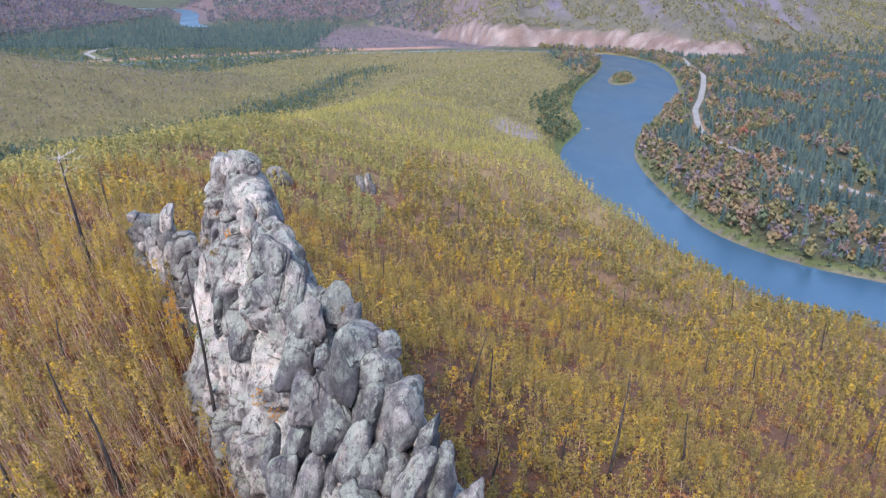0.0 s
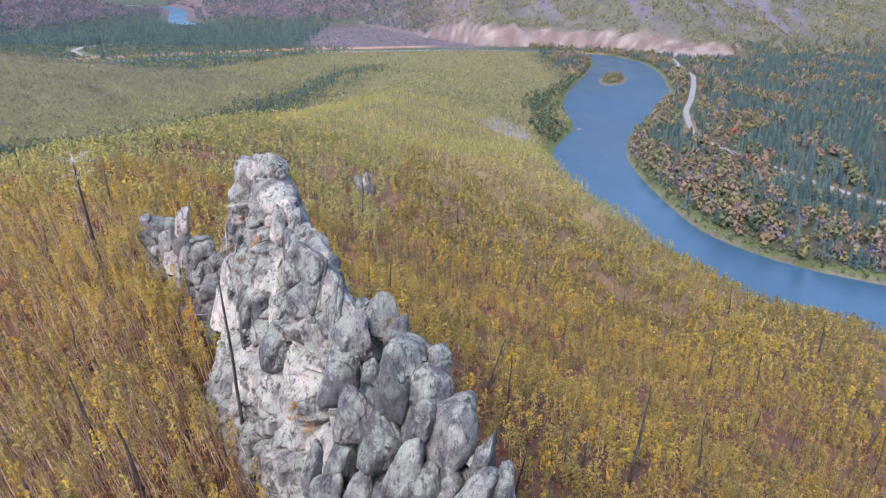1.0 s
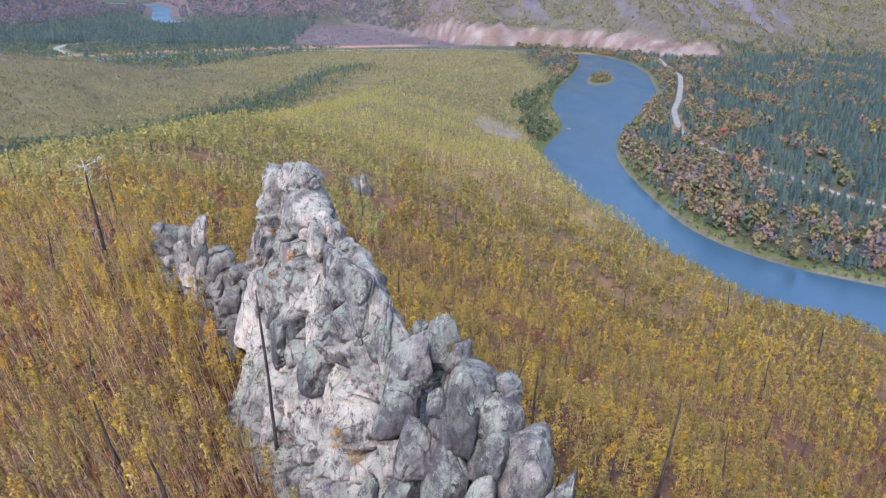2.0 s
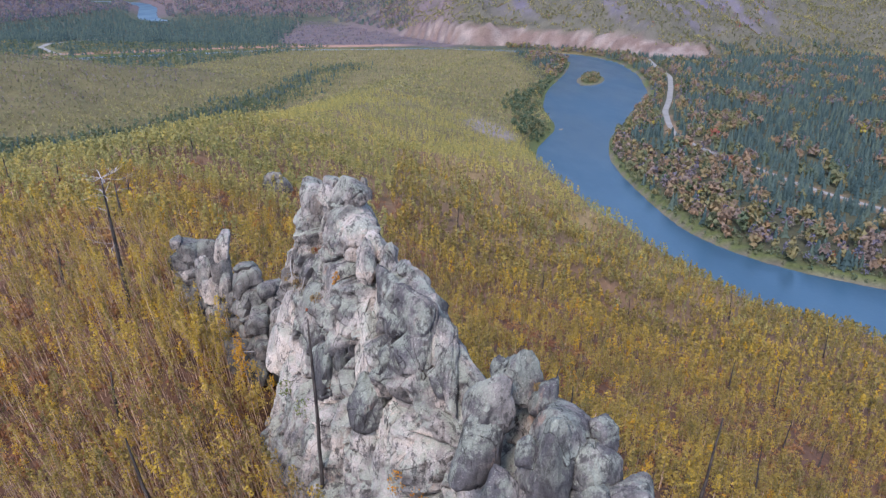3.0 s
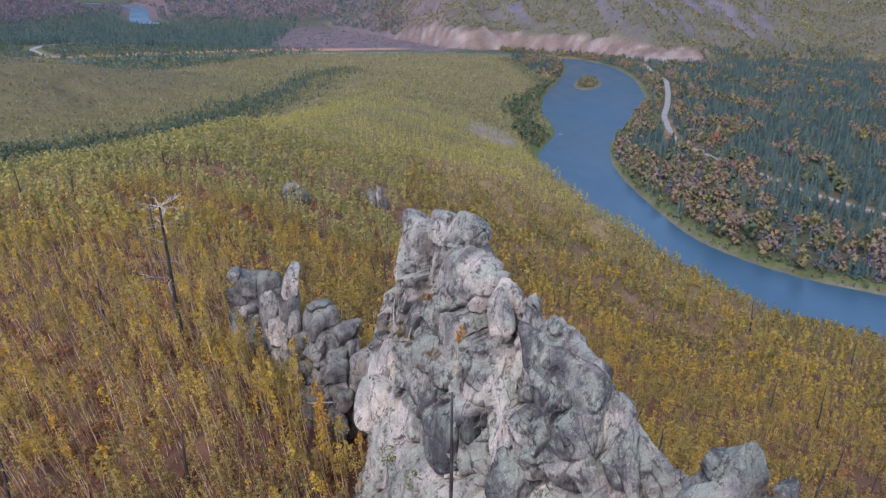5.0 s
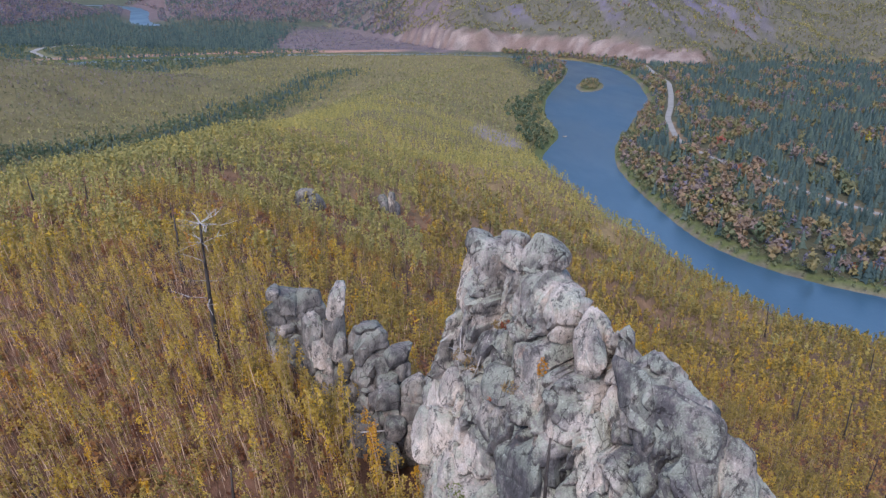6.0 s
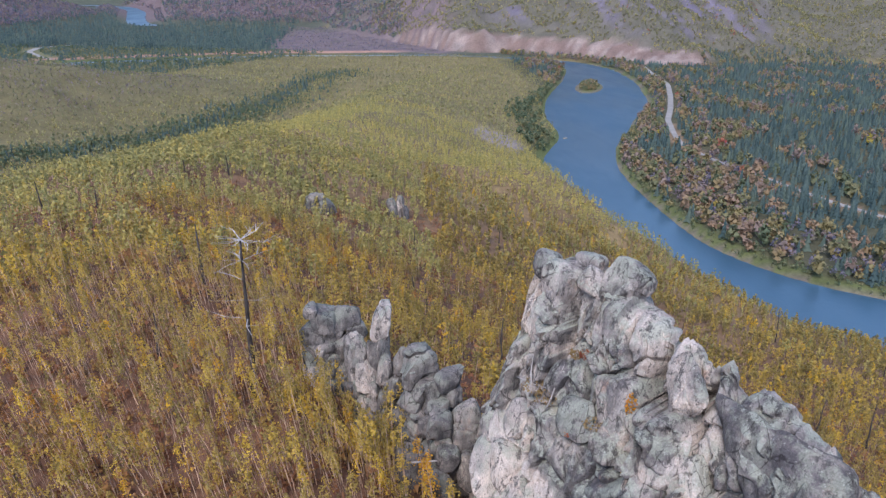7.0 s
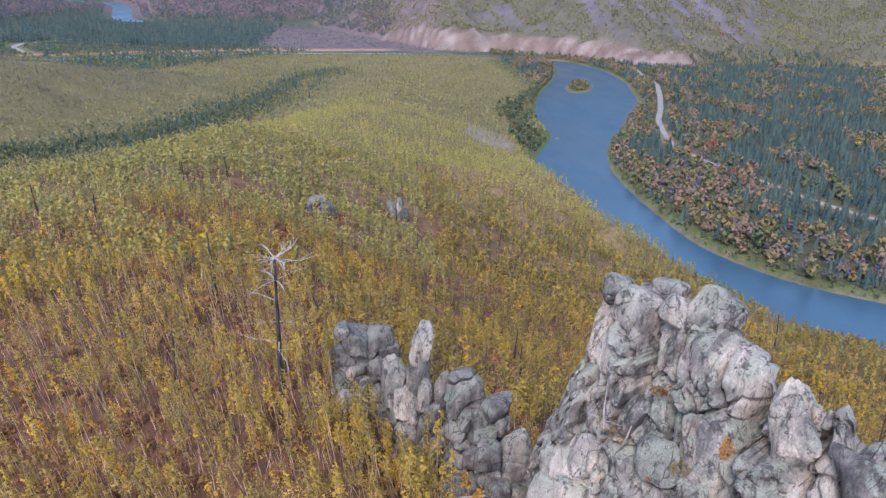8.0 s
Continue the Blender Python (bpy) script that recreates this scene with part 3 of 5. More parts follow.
def relief(s, z, seed):
    """How far the jointed face stands out at (s, z), and how crusted it is: leaning plates, blocks in them, and splinters."""
    lean = np.radians(np.interp(s, (14, 30, 37, 43), (24, 20, 6, -14)))
    sw, zw = s + 0.45 * rough_noise(s * 0.5, z * 0.5, 0 * s, 3, seed + 50), z + 0.45 * rough_noise(s * 0.5, z * 0.5, 0 * s + 7.3, 3, seed + 60)
    u, v = (sw - 30) * np.cos(lean) - (zw - 140) * np.sin(lean), (sw - 30) * np.sin(lean) + (zw - 140) * np.cos(lean)
    out, crust = 0.0, crusted(s, z)
    calm = 1 - 0.6 * smooth_step(1.3, 0.8, np.hypot((s - 33.6) / 4.4, (z - 137.9 - 0.2 * (s - 33.6)) / 1.9))
    for i, (du, dv, high, tilt, deep, wide) in enumerate(((3.1, 5.8, 1.3, 2.2, 0.9, 0.085), (1.35, 2.7, 0.30, 0.75, 0.38, 0.12), (0.55, 1.0, 0.07, 0.18, 0.08, 0.16))):
        own, tip, gap = blocky(u / du + 3.1 * i, v / dv + 1.7 * i, seed + 10 * i)
        out = out + calm * (high * own + tilt * tip - deep * np.exp(-(gap / wide) ** 2))
        crust = crust + (0.55, 0.4, 0.0)[i] * own
    out = out + 0.10 * rough_noise(s * 1.3, z * 1.0, 0 * s + seed, 5, seed + 70)
    if seed < 100:
        for deep, wide, *line in CLEFTS:
            off = off_line(sw, zw, line)
            out = out - deep * np.exp(-(off / wide) ** 2) + 0.25 * deep * np.exp(-((off - 2.5 * wide - 0.3) / 0.4) ** 2)
    return out, crust


def crest(s):
    return float(np.interp(s, CREST_S, CREST_Z))


def ridge_top(s):
    """Middle line and width of the top at s."""
    return float(np.interp(s, (0, 15, 20, 31, 36, 44), (0.2, 0.0, -0.5, -0.4, 0.4, 0.3))), float(np.interp(s, (15, 20, 31, 34, 37, 44, 46), (0.5, 0.25, 0.3, 0.9, 1.2, 0.8, 0.3)))


def face_w(s, z):
    """Where the west face lies."""
    drop = max(crest(s) - z, 0.0)
    slope = float(np.interp(s, (0, 8, 13, 18, 40, 44, 50), (0.75, 0.62, 0.45, 0.28, 0.30, 0.18, 0.12)))
    return ridge_top(s)[0] - 0.15 - min(drop, 0.8) * 0.7 - slope * drop - 0.5 * math.exp(-((s - 22) / 3.0) ** 2 - ((z - 143) / 3.2) ** 2)


FACE = []


def face_at(s, z):
    """Where the jointed west face really lies at (s, z)."""
    i = np.argmin(np.hypot(FACE[0] - s, FACE[1] - z))
    return float(FACE[2].ravel()[i])


def crust_on(ob, amount):
    """Gives a rock mesh its crust numbers, one for each vertex or one for all."""
    values = np.broadcast_to(np.asarray(amount, np.float32), (len(ob.data.vertices),))
    ob.data.attributes.new("crust", "FLOAT", "POINT").data.foreach_set("value", np.ascontiguousarray(values))
    return ob


def build_rock():
    """The body of the tor: a steep fin whose faces are jointed plates."""
    rock = tagged(new("rock_tor"), "tall weathered grey granite tor with pale green lichen", "rock")
    rock.location = fin_point(20, -2, 128)
    bpy.context.view_layer.update()
    undo = rock.matrix_world.inverted()
    along = np.arange(-4, 51.01, 0.11)
    west, east, foot = 190, 60, 119.0
    jag = 0.5 * (lattice(np.floor(along * 0.8 + 0.3 * np.sin(along * 2.1)), np.zeros(len(along)), seed=4) - 0.5) + 0.16 * rough_noise(along * 1.4, 0 * along, 0 * along, 4, 9)
    inset = np.interp(along, (14, 16, 44, 46), (1.0, 0.0, 0.0, 0.4))
    top = np.array([crest(q) for q in along]) + jag - 0.5 * inset
    q = np.concatenate([-(np.linspace(1, 0, west + 1)[:-1]), np.linspace(0, 1, east + 1)])
    s2, q2 = np.meshgrid(along, q, indexing="ij")
    t2 = np.repeat(top[:, None], len(q), 1)
    z2 = t2 - (t2 - foot) * np.abs(q2) ** 1.25
    drop = t2 - z2
    mid = np.interp(s2, (0, 15, 20, 31, 36, 44), (0.2, 0.0, -0.5, -0.4, 0.4, 0.3))
    wide = np.interp(s2, (15, 20, 31, 34, 37, 44, 46), (0.5, 0.25, 0.3, 0.9, 1.2, 0.8, 0.3))
    slope = np.interp(s2, (0, 8, 13, 18, 40, 44, 50), (0.75, 0.62, 0.45, 0.28, 0.30, 0.18, 0.12))
    bulge = 0.5 * np.exp(-((s2 - 22) / 3.0) ** 2 - ((z2 - 143) / 3.2) ** 2)
    w_west = mid - 0.15 - np.minimum(drop, 0.8) * 0.7 - slope * drop - bulge + np.repeat(inset[:, None], len(q), 1) * np.minimum(1.0, drop)
    w_east = mid + wide + np.minimum(drop, 1.0) * 0.6 + 0.30 * drop
    (out, crust), (out_east, crust_east) = relief(s2, z2, 3), relief(s2, z2, 203)
    out = np.where(q2 < 0, out, out_east) * np.minimum(1.0, 0.15 + drop / 2.2)
    FACE.extend((s2[:, :west], z2[:, :west], (w_west - out)[:, :west]))
    w2 = np.where(q2 < 0, w_west - out, w_east + out)
    z2 = z2 + 0.15 * out * np.exp(-drop)
    s2 = s2 + 0.12 * rough_noise(s2 * 0.9, z2 * 0.9, 0 * s2 + 3, 3, 90)
    world = np.stack([FIN_O[0] + s2 * FIN_U[0] + w2 * FIN_V[0], FIN_O[1] + s2 * FIN_U[1] + w2 * FIN_V[1], z2], -1).reshape(-1, 3)
    verts = world + np.array(undo.translation)
    n, k = s2.shape
    i, j = np.meshgrid(np.arange(n - 1), np.arange(k - 1), indexing="ij")
    b = (i * k + j).reshape(-1)
    faces = np.stack([b, b + 1, b + k + 1, b + k], -1)
    crust_on(mesh_object("rock_face", verts, faces, ROCK, rock, True, 34), np.where(q2 < 0, crust, crust_east).ravel())
    return rock, undo


rock_tor, rock_undo = build_rock()
SPHERES = {}


def ball(level):
    if level not in SPHERES:
        bm = bmesh.new()
        bmesh.ops.create_icosphere(bm, subdivisions=level, radius=1)
        SPHERES[level] = (np.array([v.co for v in bm.verts]), [[v.index for v in f.verts] for f in bm.faces])
        bm.free()
    return SPHERES[level]


BLOCK_COUNT = [0]


def boulder_shape(radii, seed, sharp=7.0, level=4, rough=1.0, taper=0.0):
    """A worn joint block: flat faces cut from a ball, edges rounded by weather, chipped, with grooves where joints run through."""
    unit, faces = ball(level)
    g = np.random.RandomState(seed + 2000)
    normals = np.concatenate([np.eye(3), -np.eye(3), g.normal(size=(9, 3))])
    normals[:6] += g.normal(size=(6, 3)) * 0.22
    normals /= np.linalg.norm(normals, axis=1)[:, None]
    away = np.concatenate([g.uniform(0.82, 1.05, 6), g.uniform(0.92, 1.3, 9)])
    lean = np.clip(unit @ normals.T, 0, None) / away[None]
    p = unit * ((lean ** sharp).sum(1) ** (-1 / sharp))[:, None]
    for _ in range(4):
        m = g.normal(size=3)
        m /= np.linalg.norm(m)
        across = p @ m - g.uniform(-0.4, 0.4) + 0.06 * np.sin(p @ g.normal(size=3) * 4)
        p = p * (1 - 0.08 * np.exp(-(across / 0.04) ** 2))[:, None]
    p[:, :2] *= (1 - taper * p[:, 2])[:, None]
    real = p * np.array(radii) + seed * np.array((3.17, 1.31, 2.23))
    big = rough_noise(*(real * 0.55).T, 2, seed)
    grain = rough_noise(*(real * 1.6).T, 5, seed + 5)
    chips = np.abs(rough_noise(*(real * 1.1).T, 3, seed + 9))
    scale = 1 + rough * (0.05 * big + (0.045 * grain - 0.05 * np.exp(-(chips / 0.07) ** 2)) / min(radii))
    return p * np.array(radii) * scale[:, None], faces


def block(s, w, z, rs, rw, rz, lean=0, fine=4):
    """One worn block of the tor: place and half sizes along, across and up; lean in degrees tips its top along the fin."""
    BLOCK_COUNT[0] += 1
    front = s < 15
    if front:
        rs, rw, rz = 0.95 * rs, 0.95 * rw, (1.02 if z > 142 else 1.12) * rz
    verts, faces = boulder_shape((rs, rw, rz), BLOCK_COUNT[0], 9.0 if front else 8.0, fine if max(rs, rz) > 1.8 or z > 146 else 4 if front else 3, 1.5 if front else 1.0, 0.26 if front else 0.0)
    turn = Matrix.Rotation(radians(lean), 3, "Y") @ Matrix.Rotation(radians(-14), 3, "X")
    put = verts @ np.array(FIN_TURN @ turn).T + np.array(rock_undo @ fin_point(s, w, z))
    amount = 0.6 * math.sin(BLOCK_COUNT[0] * 2.4) + (1.5 if front else 0.0) + (0.0 if front or z > 147.5 else float(crusted(np.array([s]), np.array([z]))[0]))
    crust_on(mesh_object("boulder", put, faces, ROCK, rock_tor, True, 30), amount)


def slab(s, z, rs, rz, lean=0, out=0.5):
    """A joint block of the west face; out says how far it stands proud."""
    rw = min(max(0.6 * min(rs, rz), 0.7), 1.1)
    block(s, face_w(s, z) + 0.75 * rw - 0.5 * out, z, 0.94 * rs, rw, 0.94 * rz, lean, 5)


block(8.40, -3.40, 138.30, 1.46, 1.34, 1.98, 12)
block(5.40, -3.30, 137.20, 1.12, 1.01, 2.09, -5)
block(4.40, -2.60, 136.30, 1.12, 1.12, 1.54, 0)
block(8.50, -2.50, 142.10, 1.34, 1.34, 2.86, 0)
block(7.40, -0.50, 141.70, 1.46, 1.46, 1.43, 0)
block(6.70, -1.20, 139.70, 1.34, 1.23, 1.54, 0)
block(4.70, -0.10, 139.70, 1.57, 1.46, 2.31, 0)
block(1.90, -0.10, 138.70, 0.67, 0.67, 1.76, 0)
block(-0.00, -0.10, 137.80, 0.78, 0.78, 2.20, 0)
block(1.00, -1.50, 136.80, 1.12, 1.01, 2.42, -10)
block(3.60, -1.40, 136.20, 1.12, 1.01, 1.76, 0)
block(8.10, -5.40, 134.30, 0.90, 0.90, 1.98, 0)
block(10.20, -6.70, 133.40, 1.23, 1.12, 1.98, 0)
block(12.60, -4.10, 140.80, 1.23, 1.23, 2.09, 0)
block(13.40, -2.90, 142.80, 1.57, 1.57, 1.43, 0)
block(13.50, -0.70, 143.80, 1.34, 1.34, 1.60, 0)
block(11.20, -0.60, 143.60, 0.85, 0.80, 1.15, -4)
block(9.40, -0.60, 142.80, 2.02, 1.90, 1.32, 0)
block(9.30, -3.60, 142.60, 0.67, 0.56, 0.88, 0)
block(9.80, -4.90, 139.60, 1.01, 0.90, 1.76, 8)
block(11.00, -5.00, 135.30, 1.12, 1.12, 2.09, -8)
block(3.70, -3.80, 135.00, 1.34, 1.34, 0.88, 0)
block(9.40, -3.30, 140.00, 0.90, 0.78, 1.65, 0)
block(14.00, -1.60, 144.70, 0.67, 0.56, 0.77, 0)
block(7.70, 0.60, 143.00, 0.90, 0.90, 0.88, 0)
block(12.50, -6.60, 134.30, 0.67, 0.67, 1.76, 0)
block(7.30, -3.70, 134.10, 0.90, 0.90, 1.65, 0)
block(-1.90, 0.70, 136.30, 0.78, 0.78, 1.54, 0)
block(36.2, 0.9, 149.5, 1.15, 1.15, 1.3, 0)
block(35.3, 1.2, 149.3, 0.5, 0.6, 0.6, 0)
block(38.1, -0.3, 149.1, 0.9, 0.9, 0.9, 0)
block(42.9, 0.5, 148.4, 0.95, 1.0, 1.05, 0)
block(40.7, -0.5, 147.8, 1.35, 1.0, 1.6, 0)
block(39.6, 0.9, 149.5, 1.2, 0.8, 0.7, 0)
block(34.2, 0.7, 147.4, 1.1, 1.1, 1.0, 0)
block(33.2, 0.4, 147.2, 0.8, 1.0, 0.7, 0)
block(25.4, -4.4, 137.2, 1.2, 0.8, 1.9, 5)
block(42.7, 0.5, 144.9, 0.9, 1.1, 1.5, -12)
block(42.9, 0.5, 142.0, 1.3, 1.3, 1.6, -14)
block(43.4, 0.1, 139.2, 1.4, 1.5, 1.8, -14)
block(42.8, -1.7, 137.0, 1.6, 1.4, 2.0, -10)
block(44.4, -0.6, 136.0, 1.5, 1.6, 2.2, -12)
block(41.8, -2.9, 134.4, 1.5, 1.3, 2.2, -6)
block(44.0, -2.4, 133.4, 1.6, 1.5, 2.4, 0)
block(45.4, -0.4, 132.4, 1.6, 1.8, 2.6, -8)
slab(22.6, 143.3, 2.3, 3.4, 20, 0.95)
slab(19.8, 142.8, 1.1, 2.6, 28, 0.6)
slab(25.5, 137.1, 1.7, 2.0, 5, 1.1)
slab(30.0, 141.4, 1.3, 1.4, 0, 0.9)
slab(30.6, 138.8, 1.1, 1.6, 8, 0.7)
slab(36.4, 141.2, 1.5, 1.3, 0, 0.9)
slab(27.6, 140.2, 1.2, 3.0, 22, 0.6)
slab(41.4, 138.5, 1.3, 1.6, -10, 0.3)
slab(41.6, 145.4, 0.9, 2.1, -6, 0.55)
slab(32.6, 136.5, 2.6, 2.6, 22, 0.7)
slab(34.0, 143.0, 1.2, 2.0, 15, 0.6)
slab(30.2, 146.1, 1.2, 1.9, 26, 0.6)
slab(38.7, 142.5, 0.8, 1.5, -12, 0.5)


# ---- plants ----
def tuft_cloud(rng, n, place, size, droop=0.0):
    """n leaf tufts: small bent triangles, strewn by place(rng) -> point."""
    verts, tris = [], []
    for i in range(n):
        c = np.array(place(rng))
        a = rng.normal(size=3)
        a /= np.linalg.norm(a)
        b = np.cross(a, rng.normal(size=3))
        b /= np.linalg.norm(b)
        s = size * rng.uniform(0.6, 1.3)
        k = len(verts)
        verts += [c + a * s, c - a * s * 0.5 + b * s * 0.7, c - a * s * 0.5 - b * s * 0.7]
        tris.append((k, k + 1, k + 2))
    return verts, tris


def stem(height_m, r, rng, sides=3, bend=0.2, pieces=2):
    verts, tris = [], []
    bx, by = rng.uniform(-bend, bend, 2)
    for i in range(pieces + 1):
        q = i / pieces
        for j in range(sides):
            a = 6.283 * j / sides
            rr = r * (1 - 0.8 * q)
            verts.append(np.array((bx * q * q + rr * math.cos(a), by * q * q + rr * math.sin(a), height_m * q)))
        if i:
            b = sides * (i - 1)
            for j in range(sides):
                j2 = (j + 1) % sides
                tris += [(b + j, b + j2, b + sides + j2), (b + j, b + sides + j2, b + sides + j)]
    return verts, tris, (bx, by)


def lobe(rng, n, c, r, rz, size, loose=0.45):
    """One leafy clump: n leaf sprays lying on a small egg shape, tipped their own ways; the third list is the way each faces."""
    verts, tris, ways = [], [], []
    for _ in range(n):
        u = rng.normal(size=3) + np.array((0, 0, 0.25))
        u /= np.linalg.norm(u)
        p = np.array(c) + u * np.array((r, r, rz)) * rng.uniform(0.7, 1.1)
        way = u + rng.normal(size=3) * loose
        a = np.cross(way, rng.normal(size=3))
        a /= np.linalg.norm(a)
        b = np.cross(way, a)
        b /= np.linalg.norm(b)
        q, k = size * rng.uniform(0.7, 1.3), len(verts)
        verts += [p + a * q, p - a * q * 0.6 + b * q * 0.8, p - a * q * 0.6 - b * q * 0.8]
        tris.append((k, k + 1, k + 2))
        ways += [u * 0.8 + 0.25 * way + np.array((0, 0, 0.35))] * 3
    return verts, tris, ways


def joined(stem_part, lobes):
    """Stem (material 0) and leafy clumps (material 1) as one template."""
    verts, tris = list(stem_part[0]), list(stem_part[1])
    mats, ways = [0] * len(tris), [np.array((math.cos(i), math.sin(i), 0.3)) for i in range(len(verts))]
    for v, t, w in lobes:
        ways += w
        k = len(verts)
        verts += v
        tris += [tuple(i + k for i in tri) for tri in t]
        mats += [1 if stem_part[0] else 0] * len(t)
    ways = np.array(ways)
    return np.array(verts), np.array(tris), np.array(mats), ways / np.linalg.norm(ways, axis=1)[:, None]


def bush(rng, tufts, size, tall, wide):
    def place(g):
        p = g.normal(size=3)
        p /= np.linalg.norm(p)
        p *= g.uniform(0.6, 1.0)
        return (p[0] * wide, p[1] * wide, tall * (0.55 + 0.5 * p[2]))
    v, t = tuft_cloud(rng, tufts, place, size)
    return np.array(v), np.array(t), np.zeros(len(t), int)


def broadleaf(rng, lobes, per, size, tall, wide):
    """A round-headed broadleaf crown of several clumps."""
    made = [lobe(rng, per, (0, 0, tall * 0.78), wide * 0.55, tall * 0.2, size)]
    for i in range(lobes - 1):
        a, q = 6.283 * i / (lobes - 1) + rng.uniform(-0.4, 0.4), rng.uniform(0.32, 0.66)
        r = wide * rng.uniform(0.4, 0.65)
        made.append(lobe(rng, per, (r * math.cos(a), r * math.sin(a), tall * q), wide * rng.uniform(0.4, 0.55), tall * rng.uniform(0.15, 0.24), size))
    return joined(([], []), made)


def spruce(rng, layers=5, spokes=7, tall=1.0, wide=0.2):
    verts, tris = [], []
    for i in range(layers):
        q = i / layers
        z0, r = tall * (0.08 + 0.80 * q), wide * (1 - 0.85 * q)
        k = len(verts)
        verts.append(np.array((0, 0, min(tall, z0 + tall * (0.34 - 0.1 * q)))))
        for j in range(2 * spokes):
            a = 3.1416 * (j + rng.uniform(-0.3, 0.3)) / spokes
            rr = r * (rng.uniform(0.85, 1.25) if j % 2 else rng.uniform(0.4, 0.6))
            verts.append(np.array((rr * math.cos(a), rr * math.sin(a), z0 - (0.04 * tall if j % 2 else 0))))
        tris += [(k, k + 1 + j, k + 1 + (j + 1) % (2 * spokes)) for j in range(2 * spokes)]
    return np.array(verts), np.array(tris), np.zeros(len(tris), int)


def forest(name, templates, x, y, z, scale, tint, mats, seed, label, category, lean=0.03, slant=(0.0, 0.0)):
    """Many plants joined into one mesh; each keeps its own tint. slant: how far all of them bow downhill, to each metre of height."""
    rng = np.random.RandomState(seed)
    n = len(x)
    pick, turn = rng.randint(len(templates), size=n), rng.uniform(0, 6.283, n)
    tilt = rng.normal(size=(n, 2)) * lean + np.array(slant)
    V, T, M, C, N, base = [], [], [], [], [], 0
    for t, (tv, tt, tm, *ways) in enumerate(templates):
        at = np.where(pick == t)[0]
        if not len(at):
            continue
        c, s, k = np.cos(turn[at])[:, None], np.sin(turn[at])[:, None], scale[at][:, None]
        vx, vy, vz = tv[:, 0][None] * k, tv[:, 1][None] * k, tv[:, 2][None] * k
        X = x[at][:, None] + c * vx - s * vy + tilt[at, 0][:, None] * vz
        Y = y[at][:, None] + s * vx + c * vy + tilt[at, 1][:, None] * vz
        Z = z[at][:, None] + vz
        V.append(np.stack([X, Y, Z], -1).reshape(-1, 3))
        T.append((tt[None] + (base + np.arange(len(at)) * len(tv))[:, None, None]).reshape(-1, 3))
        M.append(np.tile(tm, len(at)))
        C.append(np.repeat(tint[at], len(tv)))
        if ways:
            wx, wy, wz = (ways[0][:, i][None] for i in range(3))
            N.append(np.stack([c * wx - s * wy, s * wx + c * wy, np.repeat(wz, len(at), 0)], -1).reshape(-1, 3))
        base += len(at) * len(tv)
    ob = tri_object(name, np.concatenate(V), np.concatenate(T), mats, np.concatenate(M), np.concatenate(C))
    if N:
        ob.data.polygons.foreach_set("use_smooth", np.ones(len(ob.data.polygons), bool))
        ob.data.normals_split_custom_set_from_vertices(np.concatenate(N).astype(np.float32))
    return tagged(ob, label, category, kind="stuff")


def strewn(rng, n, r0, r1, a0, a1, power=1.0):
    """Points in a fan round the valley's viewpoint; power under 1 packs them nearer."""
    q = rng.uniform(0, 1, n)
    r = (r0 ** (2 * power) + q * (r1 ** (2 * power) - r0 ** (2 * power))) ** (0.5 / power)
    a = np.radians(rng.uniform(a0, a1, n))
    return CENTRE[0] + r * np.sin(a), CENTRE[1] + r * np.cos(a)


def fin_coords(x, y):
    dx, dy = x - FIN_O[0], y - FIN_O[1]
    return dx * FIN_U[0] + dy * FIN_U[1], dx * FIN_V[0] + dy * FIN_V[1]


def clear_of_rock(x, y, pad=0.0):
    s, w = fin_coords(x, y)
    on_fin = (s > -4 - pad) & (s < 51 + pad) & (w > -7.0 - pad) & (w < 7.0 + pad)
    on_spur = np.minimum(np.hypot(x + 38.6, y - 91.6) - 2.6, np.minimum(np.hypot(x + 34.6, y - 85) - 1.8, np.hypot(x + 29.6, y - 80.2) - 2.8)) < 0
    return ~(on_fin | on_spur)


def main_hill(x, y):
    """True on the west bank, the hill that carries the tor."""
    return x < np.interp(y, RIVER[:70, 1], RIVER[:70, 0])


rng = np.random.RandomState(5)
bare_stems = [(np.array(v), np.array(t), np.zeros(len(t), int)) for v, t, _ in (stem(h, 0.036, np.random.RandomState(50 + i), 3, 0.6, 2) for i, h in enumerate((5.0, 6.0, 4.0, 5.5)))]


def full_birch(rng, lobes, per, size, tall, wide, low, r=0.07, pieces=1):
    """A young birch: thin stem, and a feathered crown of leafy clumps, widest below its middle."""
    sv, st, (bx, by) = stem(tall, r, rng, 3, 0.5, pieces)
    made = []
    for i in range(lobes):
        e = (i + rng.uniform(0.2, 0.8)) / lobes
        q = low + (1 - low) * e
        a, out = 2.4 * i + rng.uniform(-0.6, 0.6), wide * (0.62 * (1 - e) ** 0.6 * rng.uniform(0.35, 1.0))
        rr = wide * (0.62 - 0.34 * e) * rng.uniform(0.75, 1.15)
        made.append(lobe(rng, per, (bx * q * q + out * math.cos(a), by * q * q + out * math.sin(a), tall * q), rr, rr * 1.45, size))
    return joined((sv, st) if r else ([], []), made)


